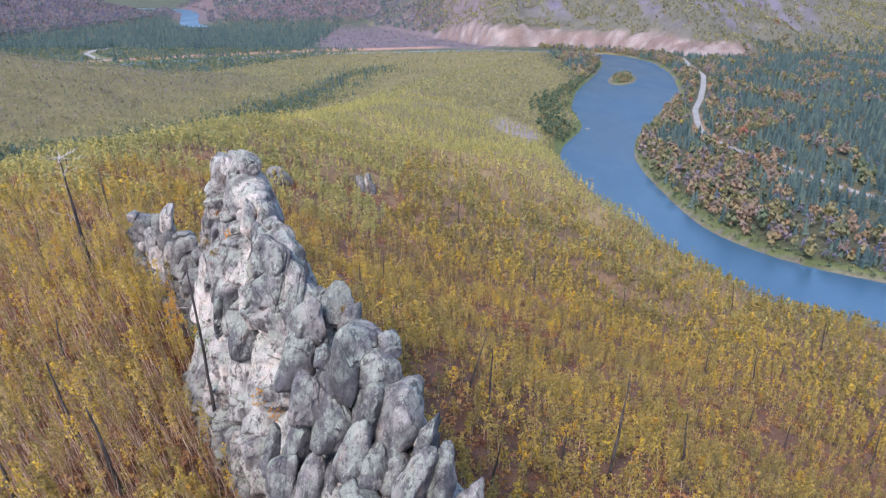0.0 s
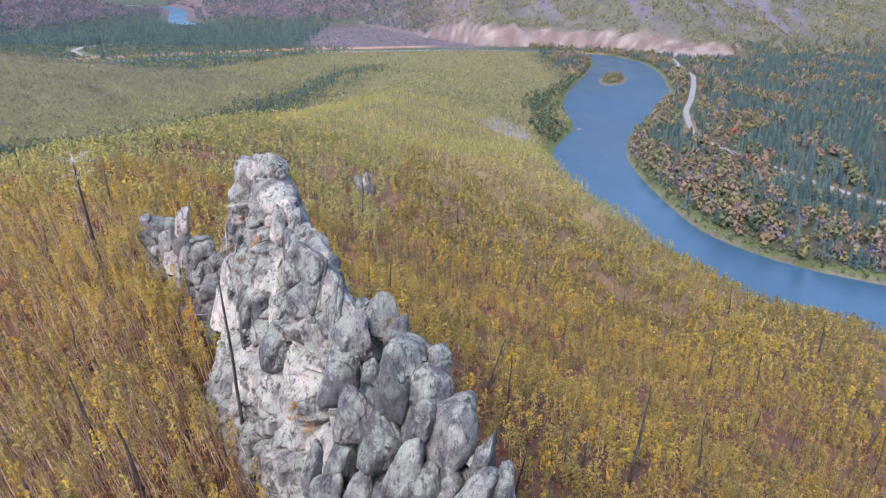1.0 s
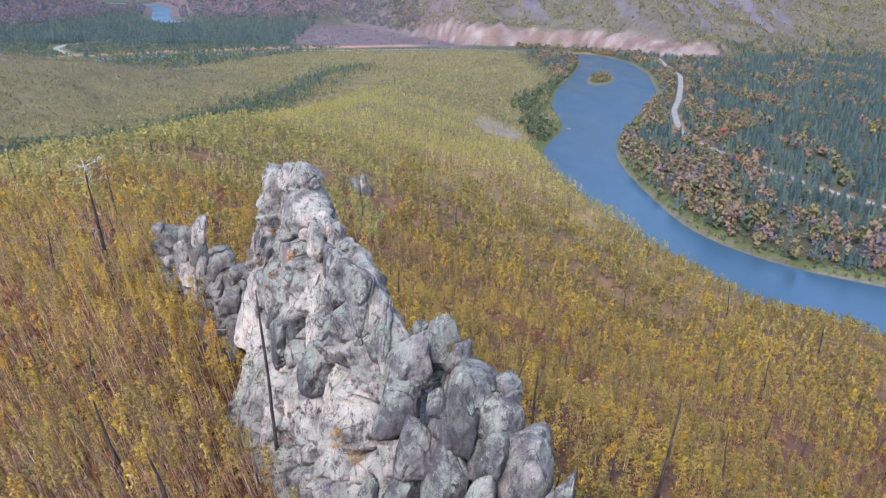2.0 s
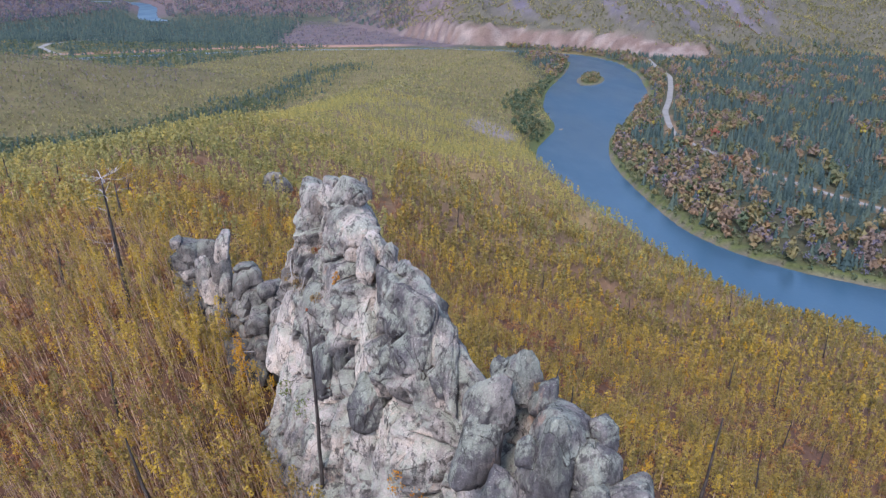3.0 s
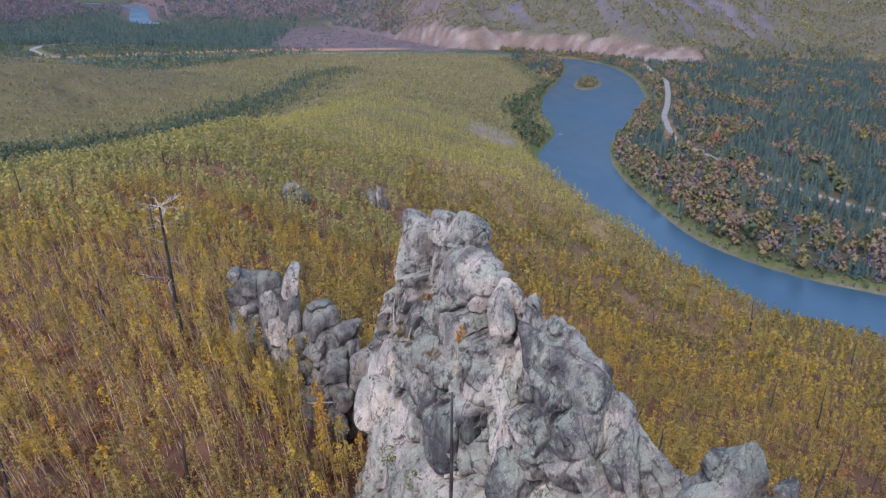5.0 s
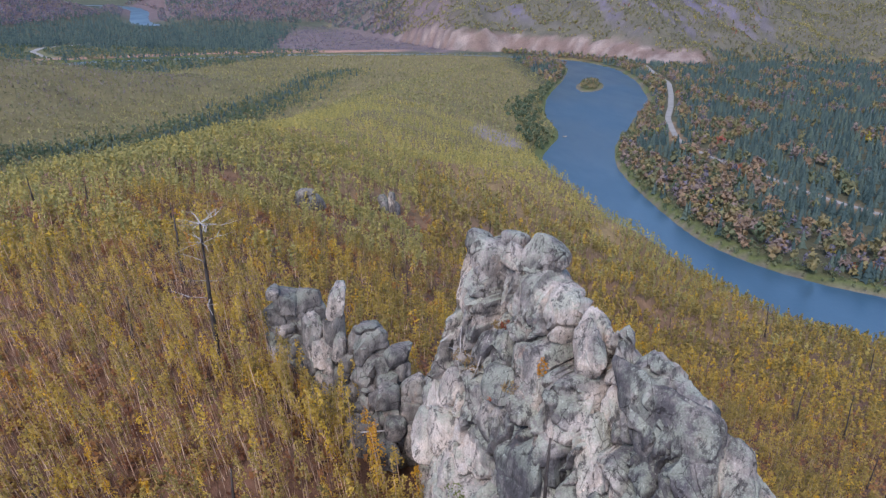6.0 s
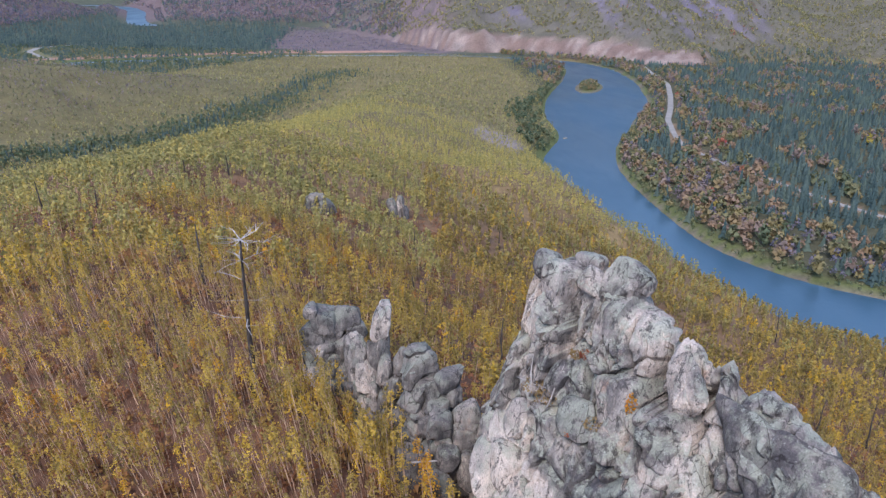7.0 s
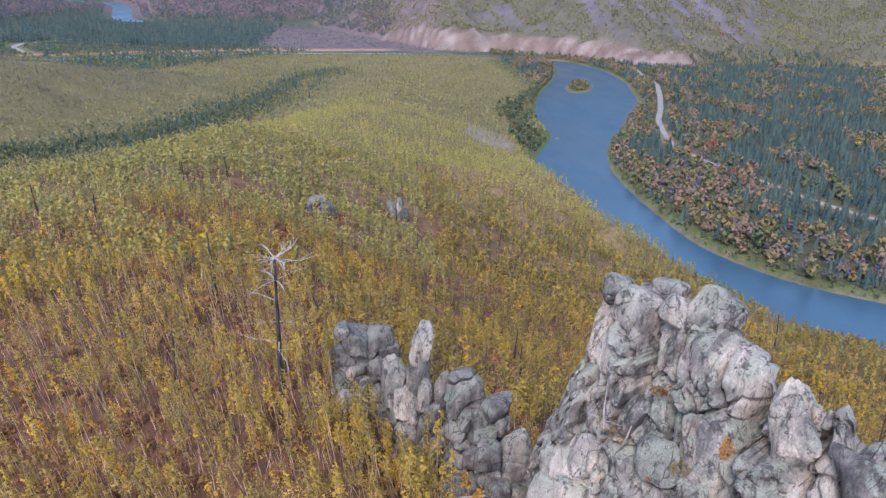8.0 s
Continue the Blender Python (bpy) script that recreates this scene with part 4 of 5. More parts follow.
near_birches = [full_birch(np.random.RandomState(40 + i), 6, 13, 0.11, h, w, low, 0.045, 2) for i, (h, w, low) in enumerate(((6.6, 0.72, 0.66), (5.8, 0.8, 0.6), (7.2, 0.72, 0.7), (6.2, 0.64, 0.64), (5.0, 0.8, 0.55), (7.0, 0.62, 0.72), (4.0, 0.8, 0.45)))]
slope_birches = [full_birch(np.random.RandomState(60 + i), 6, 13, 0.18, h, w, 0.24) for i, (h, w) in enumerate(((5.2, 1.3), (4.4, 1.5), (5.8, 1.35), (4.8, 1.15), (3.6, 1.3), (6.2, 1.2), (4.0, 1.1)))]
close_birches = [full_birch(np.random.RandomState(75 + i), 5, 8, 0.27, h, w, 0.24) for i, (h, w) in enumerate(((5.2, 1.2), (4.4, 1.3), (5.8, 1.2), (4.0, 1.05)))]
mid_birches = [full_birch(np.random.RandomState(70 + i), 4, 6, 0.42, h, w, 0.25) for i, (h, w) in enumerate(((5.2, 1.25), (4.4, 1.35), (5.6, 1.25), (4.8, 1.1)))]
larches = [full_birch(np.random.RandomState(85 + i), 3, 5, 0.5, h, w, 0.2, 0)[:3] for i, (h, w) in enumerate(((6.4, 1.15), (5.4, 1.3), (6.8, 1.1), (6.0, 1.0)))]
far_birches = [bush(np.random.RandomState(80 + i), 5, 1.15, 6.0, 1.1) for i in range(6)]
shrubs = [bush(np.random.RandomState(90 + i), 10, 0.30, 1.0, 0.75) for i in range(5)]
brush = [bush(np.random.RandomState(95 + i), 16, 0.34, 3.4, 0.9) for i in range(4)]


def bare_patch(x, y):
    """Above nought in the clearings of red-brown brush."""
    out = np.full(np.shape(x), -1.0)
    for px, py, rx, ry in ((-34, 272, 36, 15), (-23, 93, 8, 9), CLEARING):
        out = np.maximum(out, 1 - np.hypot((x - px) / rx, (y - py) / ry) + 0.25 * wavy(x, y, 9, 63))
    return out


# burnt trunks: x, y, height, lean east, lean north, radius, boughs, silvery or not
DEAD = [
    (-45.8, 88.5, 17.0, 0.8, -4.0, 0.27, 24, True),
    (-20.6, 57.5, 19.5, -0.1, -2.6, 0.15, 3),
    (3.8, 95.9, 9.5, 2.5, 0.0, 0.15, 1),
    (6.4, 90.4, 10.4, 0.6, 0.0, 0.17, 2),
    (23.6, 86.8, 15.6, 1.8, 0.6, 0.22, 6),
    (39.6, 100.5, 12.0, -0.2, 0.0, 0.18, 5),
    (71.1, 175.4, 11.0, 1.0, 0.0, 0.2, 4),
    (84.7, 174.8, 13.0, 0.2, 0.0, 0.2, 2),
    (126.8, 291.5, 14.5, -1.0, 0.0, 0.24, 2),
    (146.4, 251.9, 13.0, -0.3, 0.0, 0.22, 1),
    (68.6, 252.2, 9.5, -0.5, 0.0, 0.2),
    (31.4, 230.6, 8.0, -0.1, 0.0, 0.2),
    (81.5, 147.6, 6.6, 0.7, 0.0, 0.17, 2),
    (105.3, 150.2, 14.0, 0.5, 0.0, 0.22, 3),
    (111.6, 164.3, 8.0, 3.0, 0.0, 0.18),
    (5.8, 72.7, 6.6, 1.0, 0.0, 0.15),
    (-13.2, 147.6, 7.0, 0.2, 0.0, 0.18),
    (-15.8, 129.8, 6.4, 0.0, 0.0, 0.16),
    (-27.8, 163.9, 8.0, -1.2, 0.0, 0.18),
    (-26.0, 164.5, 7.4, -0.4, 0.0, 0.17),
    (6.3, 278.2, 9.5, 0.0, 0.0, 0.22),
    (21.7, 140.0, 6.0, 0.5, 0.0, 0.15),
    (100.8, 146.0, 4.2, -0.3, 0.0, 0.16),
    (101.7, 193.9, 5.5, 1.4, 0.0, 0.18),
    (72.2, 147.8, 7.6, 0.8, 0.0, 0.16, 2),
    (16.7, 86.0, 4.8, 0.3, 0.0, 0.13),
    (-106.2, 181.3, 7.0, -0.8, 0.0, 0.2),
    (-94.5, 180.0, 5.0, -0.2, 0.0, 0.2),
    (-58.6, 122.0, 8.5, -0.3, 0.0, 0.2),
    (-69.6, 155.8, 6.0, -0.1, 0.0, 0.18),
    (-87.5, 222.5, 6.5, -0.8, 0.0, 0.2),
    (-56.7, 96.8, 6.2, -0.4, 0.0, 0.17),
    (-32.4, 55.6, 8.6, -1.6, 0.0, 0.16, 2),
    (-26.1, 49.2, 8.2, -1.8, 0.0, 0.19, 2),
    (-34.7, 48.7, 4.2, -0.9, 0.0, 0.17),
    (-40.3, 68.9, 6.6, -0.2, 0.0, 0.15),
    (-80.1, 238.4, 6.0, -0.3, 0.0, 0.2),
    (-26.6, 228.2, 7.0, 0.1, 0.0, 0.18),
    (-38.5, 991.4, 12.0, 0.1, 0.0, 0.4),
    (-55.5, 71.0, 5.5, -0.5, 0.3, 0.17, 1),
]


def clear_of_snags(x, y):
    """False close to a burnt trunk, and just south of it."""
    ok = np.ones(np.shape(x), bool)
    for px, py, *_ in DEAD:
        if py < 320:
            ok &= np.hypot(x - px, (y - py + 1.6) * 0.5) > 1.5
    return ok


def thicket(x, y):
    """Numbers above nought where the wood closes up, below where it thins out to brush."""
    return wavy(x, y, 34, 61) + 0.6 * wavy(x, y, 11, 62) - 2.2 * np.clip(bare_patch(x, y), 0, 0.6)


def dark_bottom(x, y):
    """True in the wet woods behind the low hill, along the far reach of the river."""
    return (y > 1330) & (y < 1990) & (x < np.interp(y, (1330, 1450, 1500, 1650, 1790, 1900), (-640, -520, -440, -372, -310, -210)) + 14 * wavy(x, y, 60, 76)) & (ridge(x, y, LEFT_CREST, (0.2, 0.0001), (0.2, 0.0001), 10.0) < 40)


def west_side(x, y):
    s, w = fin_coords(x, y)
    return (w < 0) | ((x < -45) & (y < 150))


x, y = strewn(rng, 7600, 22, 125, -60, 25, 0.72)
ok = clear_of_rock(x, y) & clear_of_snags(x, y) & main_hill(x, y) & west_side(x, y) & (thicket(x, y) + rng.normal(size=len(x)) * 0.5 > -0.9)
x, y = x[ok], y[ok]
forest("young_birch_wood", near_birches, x, y, height(x, y) - 0.1, rng.uniform(0.6, 1.15, len(x)), np.clip(rng.normal(0.36, 0.2, len(x)), 0, 0.9), [BIRCH_BARK, GOLD], 1, "dense young birches with thin pale stems and yellow crowns", "birches", 0.05, (-0.14, -0.15))
x, y = strewn(rng, 5400, 22, 112, -58, 25, 0.8)
ok = clear_of_rock(x, y) & west_side(x, y)
x, y = x[ok], y[ok]
forest("bare_birch_stems", bare_stems, x, y, height(x, y) - 0.1, rng.uniform(0.5, 1.2, len(x)), rng.uniform(0, 1, len(x)), [BIRCH_BARK], 15, "thin pale leafless birch stems", "birch stems", 0.08, (-0.14, -0.15))
x, y = strewn(rng, 3200, 18, 56, -60, 10, 1.0)
ok = clear_of_rock(x, y) & west_side(x, y)
x, y = x[ok], y[ok]
forest("bare_birch_stems", bare_stems, x, y, height(x, y) - 0.1, rng.uniform(0.6, 1.25, len(x)), rng.uniform(0, 1, len(x)), [BIRCH_BARK], 26, "crowded thin pale birch stems on a slope", "birch stems", 0.06, (-0.15, -0.16))
x, y = strewn(rng, 9400, 40, 190, -40, 56, 0.8)
ok = clear_of_rock(x, y) & clear_of_snags(x, y) & main_hill(x, y) & ~west_side(x, y) & (thicket(x, y) + rng.normal(size=len(x)) * 0.4 > -0.45)
x, y = x[ok], y[ok]
forest("slope_birch_wood", slope_birches, x, y, height(x, y) - 0.1, rng.uniform(0.5, 1.15, len(x)), np.clip(rng.normal(0.34, 0.17, len(x)) + 0.35 * (rng.uniform(size=len(x)) < 0.09), 0, 0.97), [BIRCH_BARK, GOLD], 16, "bushy young birches in yellow and olive leaf on a slope", "birches", 0.04, (0.02, -0.05))
x, y = strewn(rng, 23000, 120, 400, -52, 45, 0.7)
far_enough = np.hypot(x - CENTRE[0], y - CENTRE[1]) > np.where(west_side(x, y), 122, 188)
ok = main_hill(x, y) & clear_of_snags(x, y) & (to_river(x, y, RIVER) > 4) & far_enough & (thicket(x, y) + rng.normal(size=len(x)) * 0.4 > -0.55)
x, y = x[ok], y[ok]
tint = np.clip(rng.normal(0.36, 0.18, len(x)) + 0.3 * (rng.uniform(size=len(x)) < 0.07) - 0.12 * smooth_step(150, 400, y), 0, 0.9)
size = rng.uniform(0.6, 1.2, len(x))
near = np.hypot(x - CENTRE[0], y - CENTRE[1]) < 230
olive = rng.uniform(size=len(x)) < np.where(x < -20, smooth_step(105, 200, y), 0.85 * smooth_step(210, 480, y))
for part_of, kinds, leaf, words in ((near & ~olive, close_birches, GOLD, "hillside of young birch in yellow leaf"), (near & olive, close_birches, OLIVE, "hillside of young birch in olive leaf"), (~near & ~olive, mid_birches, GOLD, "upper hillside of scattered golden birches"), (~near & olive, mid_birches, OLIVE, "upper hillside of young birch and larch in olive leaf")):
    forest("young_birch_wood", kinds, x[part_of], y[part_of], height(x[part_of], y[part_of]) - 0.1, size[part_of], tint[part_of], [BIRCH_BARK, leaf], 2, words, "birches", 0.04)
x, y = strewn(rng, 76000, 395, 1950, -42, 32, 0.5)
ok = main_hill(x, y) & (to_river(x, y, RIVER) > 4) & (far_gap(x, y) < 0) & (to_river(x, y, CREEK) > 12) & ~dark_bottom(x, y)
x, y = x[ok], y[ok]
left_hill = smooth_step(6, 18, ridge(x, y, LEFT_CREST, (0.2, 0.0001), (0.2, 0.0001), 10.0))
tint = np.clip(rng.normal(0.45, 0.2, len(x)) - 0.36 * left_hill, 0, 1)
size = rng.uniform(0.6, 1.25, len(x))
near = np.hypot(x - CENTRE[0], y - CENTRE[1]) < 800
russet = ~near & (rng.uniform(size=len(x)) < 0.34 * left_hill)
forest("young_larch_wood", larches, x[near], y[near], height(x[near], y[near]) - 0.3, size[near], tint[near] * 0.85, [OLIVE], 3, "olive and yellow young larch woods on a low hill", "larches")
forest("young_larch_wood", far_birches, x[~near & ~russet], y[~near & ~russet], height(x[~near & ~russet], y[~near & ~russet]) - 0.3, size[~near & ~russet], tint[~near & ~russet], [MEADOW_LARCH], 3, "distant olive and yellow larch woods on low hills", "larches")
forest("bare_larch_wood", far_birches, x[russet], y[russet], height(x[russet], y[russet]) - 0.3, size[russet], rng.uniform(0.5, 1.0, russet.sum()), [HAZY_BARE_WOOD], 19, "brown trees shedding their leaves on a low hill", "larches")
x, y = strewn(rng, 9000, 60, 300, -40, 50, 0.8)
ok = clear_of_rock(x, y) & clear_of_snags(x, y) & main_hill(x, y) & (bare_patch(x, y) > 0.05)
x, y = x[ok], y[ok]
forest("bare_brush", brush, x, y, height(x, y) - 0.1, rng.uniform(0.5, 1.2, len(x)), rng.uniform(0, 0.6, len(x)), [SHRUB], 20, "red-brown leafless brush in a clearing", "brush", 0.05)
x, y = strewn(rng, 15000, 20, 230, -60, 54, 0.7)
ok = clear_of_rock(x, y, -1.5) & main_hill(x, y)
x, y = x[ok], y[ok]
close = west_side(x, y) & (y < 130)
forest("undergrowth", brush, x[close], y[close], height(x[close], y[close]) - 0.1, rng.uniform(0.3, 0.75, close.sum()), rng.uniform(0, 1, close.sum()), [SHRUB], 25, "russet twiggy brush under the birches", "undergrowth")
forest("undergrowth", shrubs, x, y, height(x, y) - 0.1, rng.uniform(0.5, 1.5, len(x)), rng.uniform(0, 1, len(x)), [SHRUB], 4, "russet and brown low shrubs between the birches", "undergrowth")

# valley woods across the river
spruces = [spruce(np.random.RandomState(100 + i), 4, 4, 14, 3.5) for i in range(4)]
broads = [broadleaf(np.random.RandomState(110 + i), 5, 8, 1.35, h, w) for i, (h, w) in enumerate(((10.5, 3.4), (9.0, 3.8), (11.5, 3.0), (8.0, 3.2), (10.0, 2.6)))]


bare_broads = [broadleaf(np.random.RandomState(115 + i), 5, 7, 0.95, 10.0, 3.0) for i in range(4)]


def valley(n, seed, r0, r1, a0, a1, keep):
    g = np.random.RandomState(seed)
    x, y = strewn(g, n, r0, r1, a0, a1, 0.75)
    road_off = to_river(x, y, ROAD_COURSE)
    ok = (to_river(x, y, RIVER) > 6) & (road_off > np.where(y < 590, 12.0, np.where(y < 800, 4.5, 6.0))) & keep(x, y)
    return g, x[ok], y[ok]


g, x, y = valley(20500, 21, 380, 2250, 4, 46, lambda x, y: ~main_hill(x, y) & (far_gap(x, y) < np.where(x > 720, 60, -8)))
conifer = (wavy(x, y, 170, 51) + 0.6 * wavy(x, y, 45, 52) + 0.9 * smooth_step(20, 160, to_river(x, y, RIVER)) - 0.50 + g.normal(size=len(x)) * 0.22) > 0
forest("spruce_wood", spruces, x[conifer], y[conifer], height(x[conifer], y[conifer]) - 0.5, g.uniform(0.6, 1.2, conifer.sum()), g.uniform(0, 1, conifer.sum()), [SPRUCE], 5, "dark green spruce wood on the valley floor", "spruces", 0.01)
b = ~conifer & (g.uniform(size=len(x)) > 0.22)
forest("mixed_autumn_wood", broads, x[b], y[b], height(x[b], y[b]) - 0.5, g.uniform(0.75, 1.55, b.sum()), np.clip(g.normal(0.42, 0.2, b.sum()), 0, 1), [VALLEY], 6, "mixed broadleaf wood in green, ochre and red", "broadleaf trees", 0.01)
b = ~conifer & ~b
forest("bare_autumn_wood", bare_broads, x[b], y[b], height(x[b], y[b]) - 0.5, g.uniform(0.75, 1.4, b.sum()), g.uniform(0, 1, b.sum()), [HAZY_BARE_WOOD], 17, "grey-brown trees that have shed most leaves", "bare trees", 0.01)

# woods of the creek, the far valley and the far slopes
far_spruces = [spruce(np.random.RandomState(120 + i), 2, 4, 15, 3.0) for i in range(4)]
far_clumps = [bush(np.random.RandomState(140 + i), 6, 2.4, 9, 2.6) for i in range(5)]
far_broads = [bush(np.random.RandomState(130 + i), 10, 2.4, 9, 3.0) for i in range(4)]


def along(course, n, spread, seed):
    g = np.random.RandomState(seed)
    i = g.randint(len(course), size=n)
    return g, course[i, 0] + g.normal(size=n) * spread, course[i, 1] + g.normal(size=n) * spread


g, x, y = along(CREEK, 1500, 24, 31)
ok = wavy(x, y, 70, 78) + 0.5 * wavy(x, y, 25, 79) + g.normal(size=len(x)) * 0.3 > -0.1 + 0.5 * smooth_step(1000, 1400, y)
x, y = x[ok], y[ok]
z = height(x, y)
forest("creek_spruces", spruces, x, y, z - 0.5, g.uniform(0.3, 0.85, len(x)), g.uniform(0, 1, len(x)), [SPRUCE], 7, "dark green spruces lining a creek valley", "spruces", 0.02)
g, x, y = along(CREEK, 3600, 27, 32)
forest("creek_willows", far_broads, x, y, height(x, y) - 0.5, g.uniform(0.35, 0.85, len(x)) * (1 - 0.4 * smooth_step(950, 1300, y)), np.clip(g.normal(0.1, 0.12, len(x)), 0, 1), [VALLEY], 8, "grey-green willows along the creek", "willows", 0.02)

g = np.random.RandomState(37)
x, y = g.uniform(-1300, -200, 9000), g.uniform(1330, 1980, 9000)
ok = dark_bottom(x, y) & (to_river(x, y, RIVER) > 4) & (to_river(x, y, FAR_TRACK) > 12) & (x > -0.66 * y)
x, y = x[ok], y[ok]
b = wavy(x, y, 90, 77) + g.normal(size=len(x)) * 0.5 > 0.1
forest("bottom_spruces", far_spruces, x[b], y[b], height(x[b], y[b]) - 0.5, g.uniform(0.5, 1.1, b.sum()), g.uniform(0, 1, b.sum()), [SPRUCE], 23, "dark spruces in the wet valley bottom", "spruces", 0.0)
forest("bottom_willows", far_broads, x[~b], y[~b], height(x[~b], y[~b]) - 0.5, g.uniform(0.5, 1.0, (~b).sum()), np.clip(g.normal(0.1, 0.15, (~b).sum()), 0, 1), [VALLEY], 24, "grey-green willows in the wet valley bottom", "willows", 0.0)

SPIT = sampled([(118, 800, 1), (136, 850, 1), (140, 900, 1), (138, 960, 1), (150, 1040, 1), (172, 1130, 1), (212, 1220, 1), (262, 1350, 1), (300, 1470, 1), (345, 1630, 1)], 8)
g, x, y = along(SPIT, 620, 11, 33)
ok = to_river(x, y, RIVER) > 3
x, y = x[ok], y[ok]
forest("bank_willows", broads, x, y, height(x, y) - 0.4, g.uniform(0.5, 1.1, len(x)), np.clip(g.normal(0.08, 0.1, len(x)), 0, 1), [VALLEY], 9, "grey-green willows on the river bank", "willows", 0.02)
g, x, y = along(RIVER[8:62], 6500, 60, 34)
off = to_river(x, y, RIVER)
ok = (off > 2) & (off < 22) & ~main_hill(x, y)
x, y = x[ok], y[ok]
forest("bank_shrubs", far_broads, x, y, height(x, y) - 0.3, g.uniform(0.25, 0.55, len(x)), np.clip(g.normal(0.1, 0.12, len(x)), 0, 1), [VALLEY], 10, "low green shrubs on the river bank", "shrubs", 0.02)
g = np.random.RandomState(35)
x, y = 335 + g.normal(size=260) * 10, 1390 + g.normal(size=260) * 34
x = x + 0.3 * (y - 1390)
ok = height(x, y) > WATER_Z + 1.0
x, y = x[ok], y[ok]
forest("island_trees", broads, x, y, height(x, y) - 0.3, g.uniform(0.5, 1.1, len(x)), np.clip(g.normal(0.4, 0.15, len(x)), 0, 1), [VALLEY], 11, "yellow-green willows covering a small river island", "willows", 0.02)

g = np.random.RandomState(36)
y = 1985 + (3700 - 1985) * g.uniform(0, 1, 9500) ** 1.5
x = -y * g.uniform(0.12, 0.60, 9500)
hills = far_hills(x, y)
ok = (to_river(x, y, RIVER) > 75) & (hills < 25) & (to_river(x, y, FAR_RIVER) > 25) & (to_river(x, y, FAR_TRACK) > 25) & (x < -350 - 0.05 * (y - 2000) + 25 * wavy(x, y, 120, 71))
x, y = x[ok], y[ok]
forest("far_spruce_wood", far_spruces, x, y, height(x, y) - 0.5, g.uniform(0.8, 1.5, len(x)), g.uniform(0, 1, len(x)), [SPRUCE], 12, "far dark spruce wood on the valley floor", "spruces", 0.0)
y = g.uniform(1900, 4600, 60000)
x = -y * g.uniform(0.0, 0.66, 60000)
hills = np.maximum(far_hills(x, y), 0.3 * far_gap(x, y))
ok = (hills > 12) & (hills < 330) & (to_river(x, y, FAR_RIVER) > 25)
x, y = x[ok], y[ok]
green = wavy(x, y, 160, 72) + 0.5 * wavy(x, y, 50, 73) + g.normal(size=len(x)) * 0.3 > np.where(x > -1000, 0.25, 0.75)
forest("far_hill_wood", far_clumps, x[~green], y[~green], height(x[~green], y[~green]) - 0.5, g.uniform(0.8, 1.5, (~green).sum()), g.uniform(0, 1, (~green).sum()), [HAZY_BARE_WOOD], 13, "far brown and ochre woods on the hills", "broadleaf trees", 0.0)
forest("far_hill_spruces", far_spruces, x[green], y[green], height(x[green], y[green]) - 0.5, g.uniform(0.7, 1.3, green.sum()), g.uniform(0, 1, green.sum()), [SPRUCE], 18, "blue-green spruces in belts across far hills", "spruces", 0.0)
x, y = g.uniform(-430, 160, 9000), g.uniform(1990, 2900, 9000)
ok = (to_river(x, y, RIVER) > 60) & (far_gap(x, y) < 0) & (wavy(x, y, 110, 74) + g.normal(size=9000) * 0.5 > 0.1)
x, y = x[ok], y[ok]
forest("terrace_scrub", far_clumps, x, y, height(x, y) - 0.5, g.uniform(0.2, 0.7, len(x)), g.uniform(0, 1, len(x)), [HAZY_BARE_WOOD], 21, "thin brown scrub on a felled terrace", "scrub", 0.0)
x, y = g.uniform(-100, 1900, 46000), g.uniform(1760, 2900, 46000)
gap = far_gap(x, y)
bare = (scree_mask(x, y) > 0.2) & (x > 220) & (x < 1040)
ok = (gap > np.where(x > 720, 8, 45)) & (gap < 800) & (y > 0.85 * x) & ~(bare & (g.uniform(size=len(x)) > 0.12))
x, y = x[ok], y[ok]
forest("hillside_larches", far_clumps, x, y, height(x, y) - 0.5, g.uniform(0.5, 1.05, len(x)), np.clip(g.normal(0.38, 0.25, len(x)), 0, 1), [MEADOW_LARCH], 14, "olive larches thinly covering a scree hillside", "larches", 0.0)
x, y = g.uniform(230, 1000, 9000), g.uniform(1800, 2500, 9000)
edge = scree_mask(x, y)
ok = (far_gap(x, y) > 50) & (edge > -0.15) & (edge < 0.35) & (wavy(x, y, 70, 75) + g.normal(size=9000) * 0.3 > 0.35)
x, y = x[ok], y[ok]
forest("hillside_birches", far_clumps, x, y, height(x, y) - 0.5, g.uniform(0.4, 0.9, len(x)), g.uniform(0.95, 1.0, len(x)), [VALLEY], 22, "yellow-green birches in streaks down a scree hillside", "birches", 0.0)


# ---- dead trees ----
def tube(path, radii, sides=7, seed=0):
    verts, faces = [], []
    g = np.random.RandomState(seed)
    for i, (p, r) in enumerate(zip(path, radii)):
        for j in range(sides):
            a = 6.283 * j / sides
            rr = r * g.uniform(0.85, 1.15)
            verts.append((p[0] + rr * math.cos(a), p[1] + rr * math.sin(a), p[2]))
        if i:
            b = sides * (i - 1)
            faces += [(b + j, b + (j + 1) % sides, b + sides + (j + 1) % sides, b + sides + j) for j in range(sides)]
    faces += [tuple(range(sides - 1, -1, -1)), tuple(range(sides * (len(path) - 1), sides * len(path)))]
    return verts, faces


SNAGS = [0]


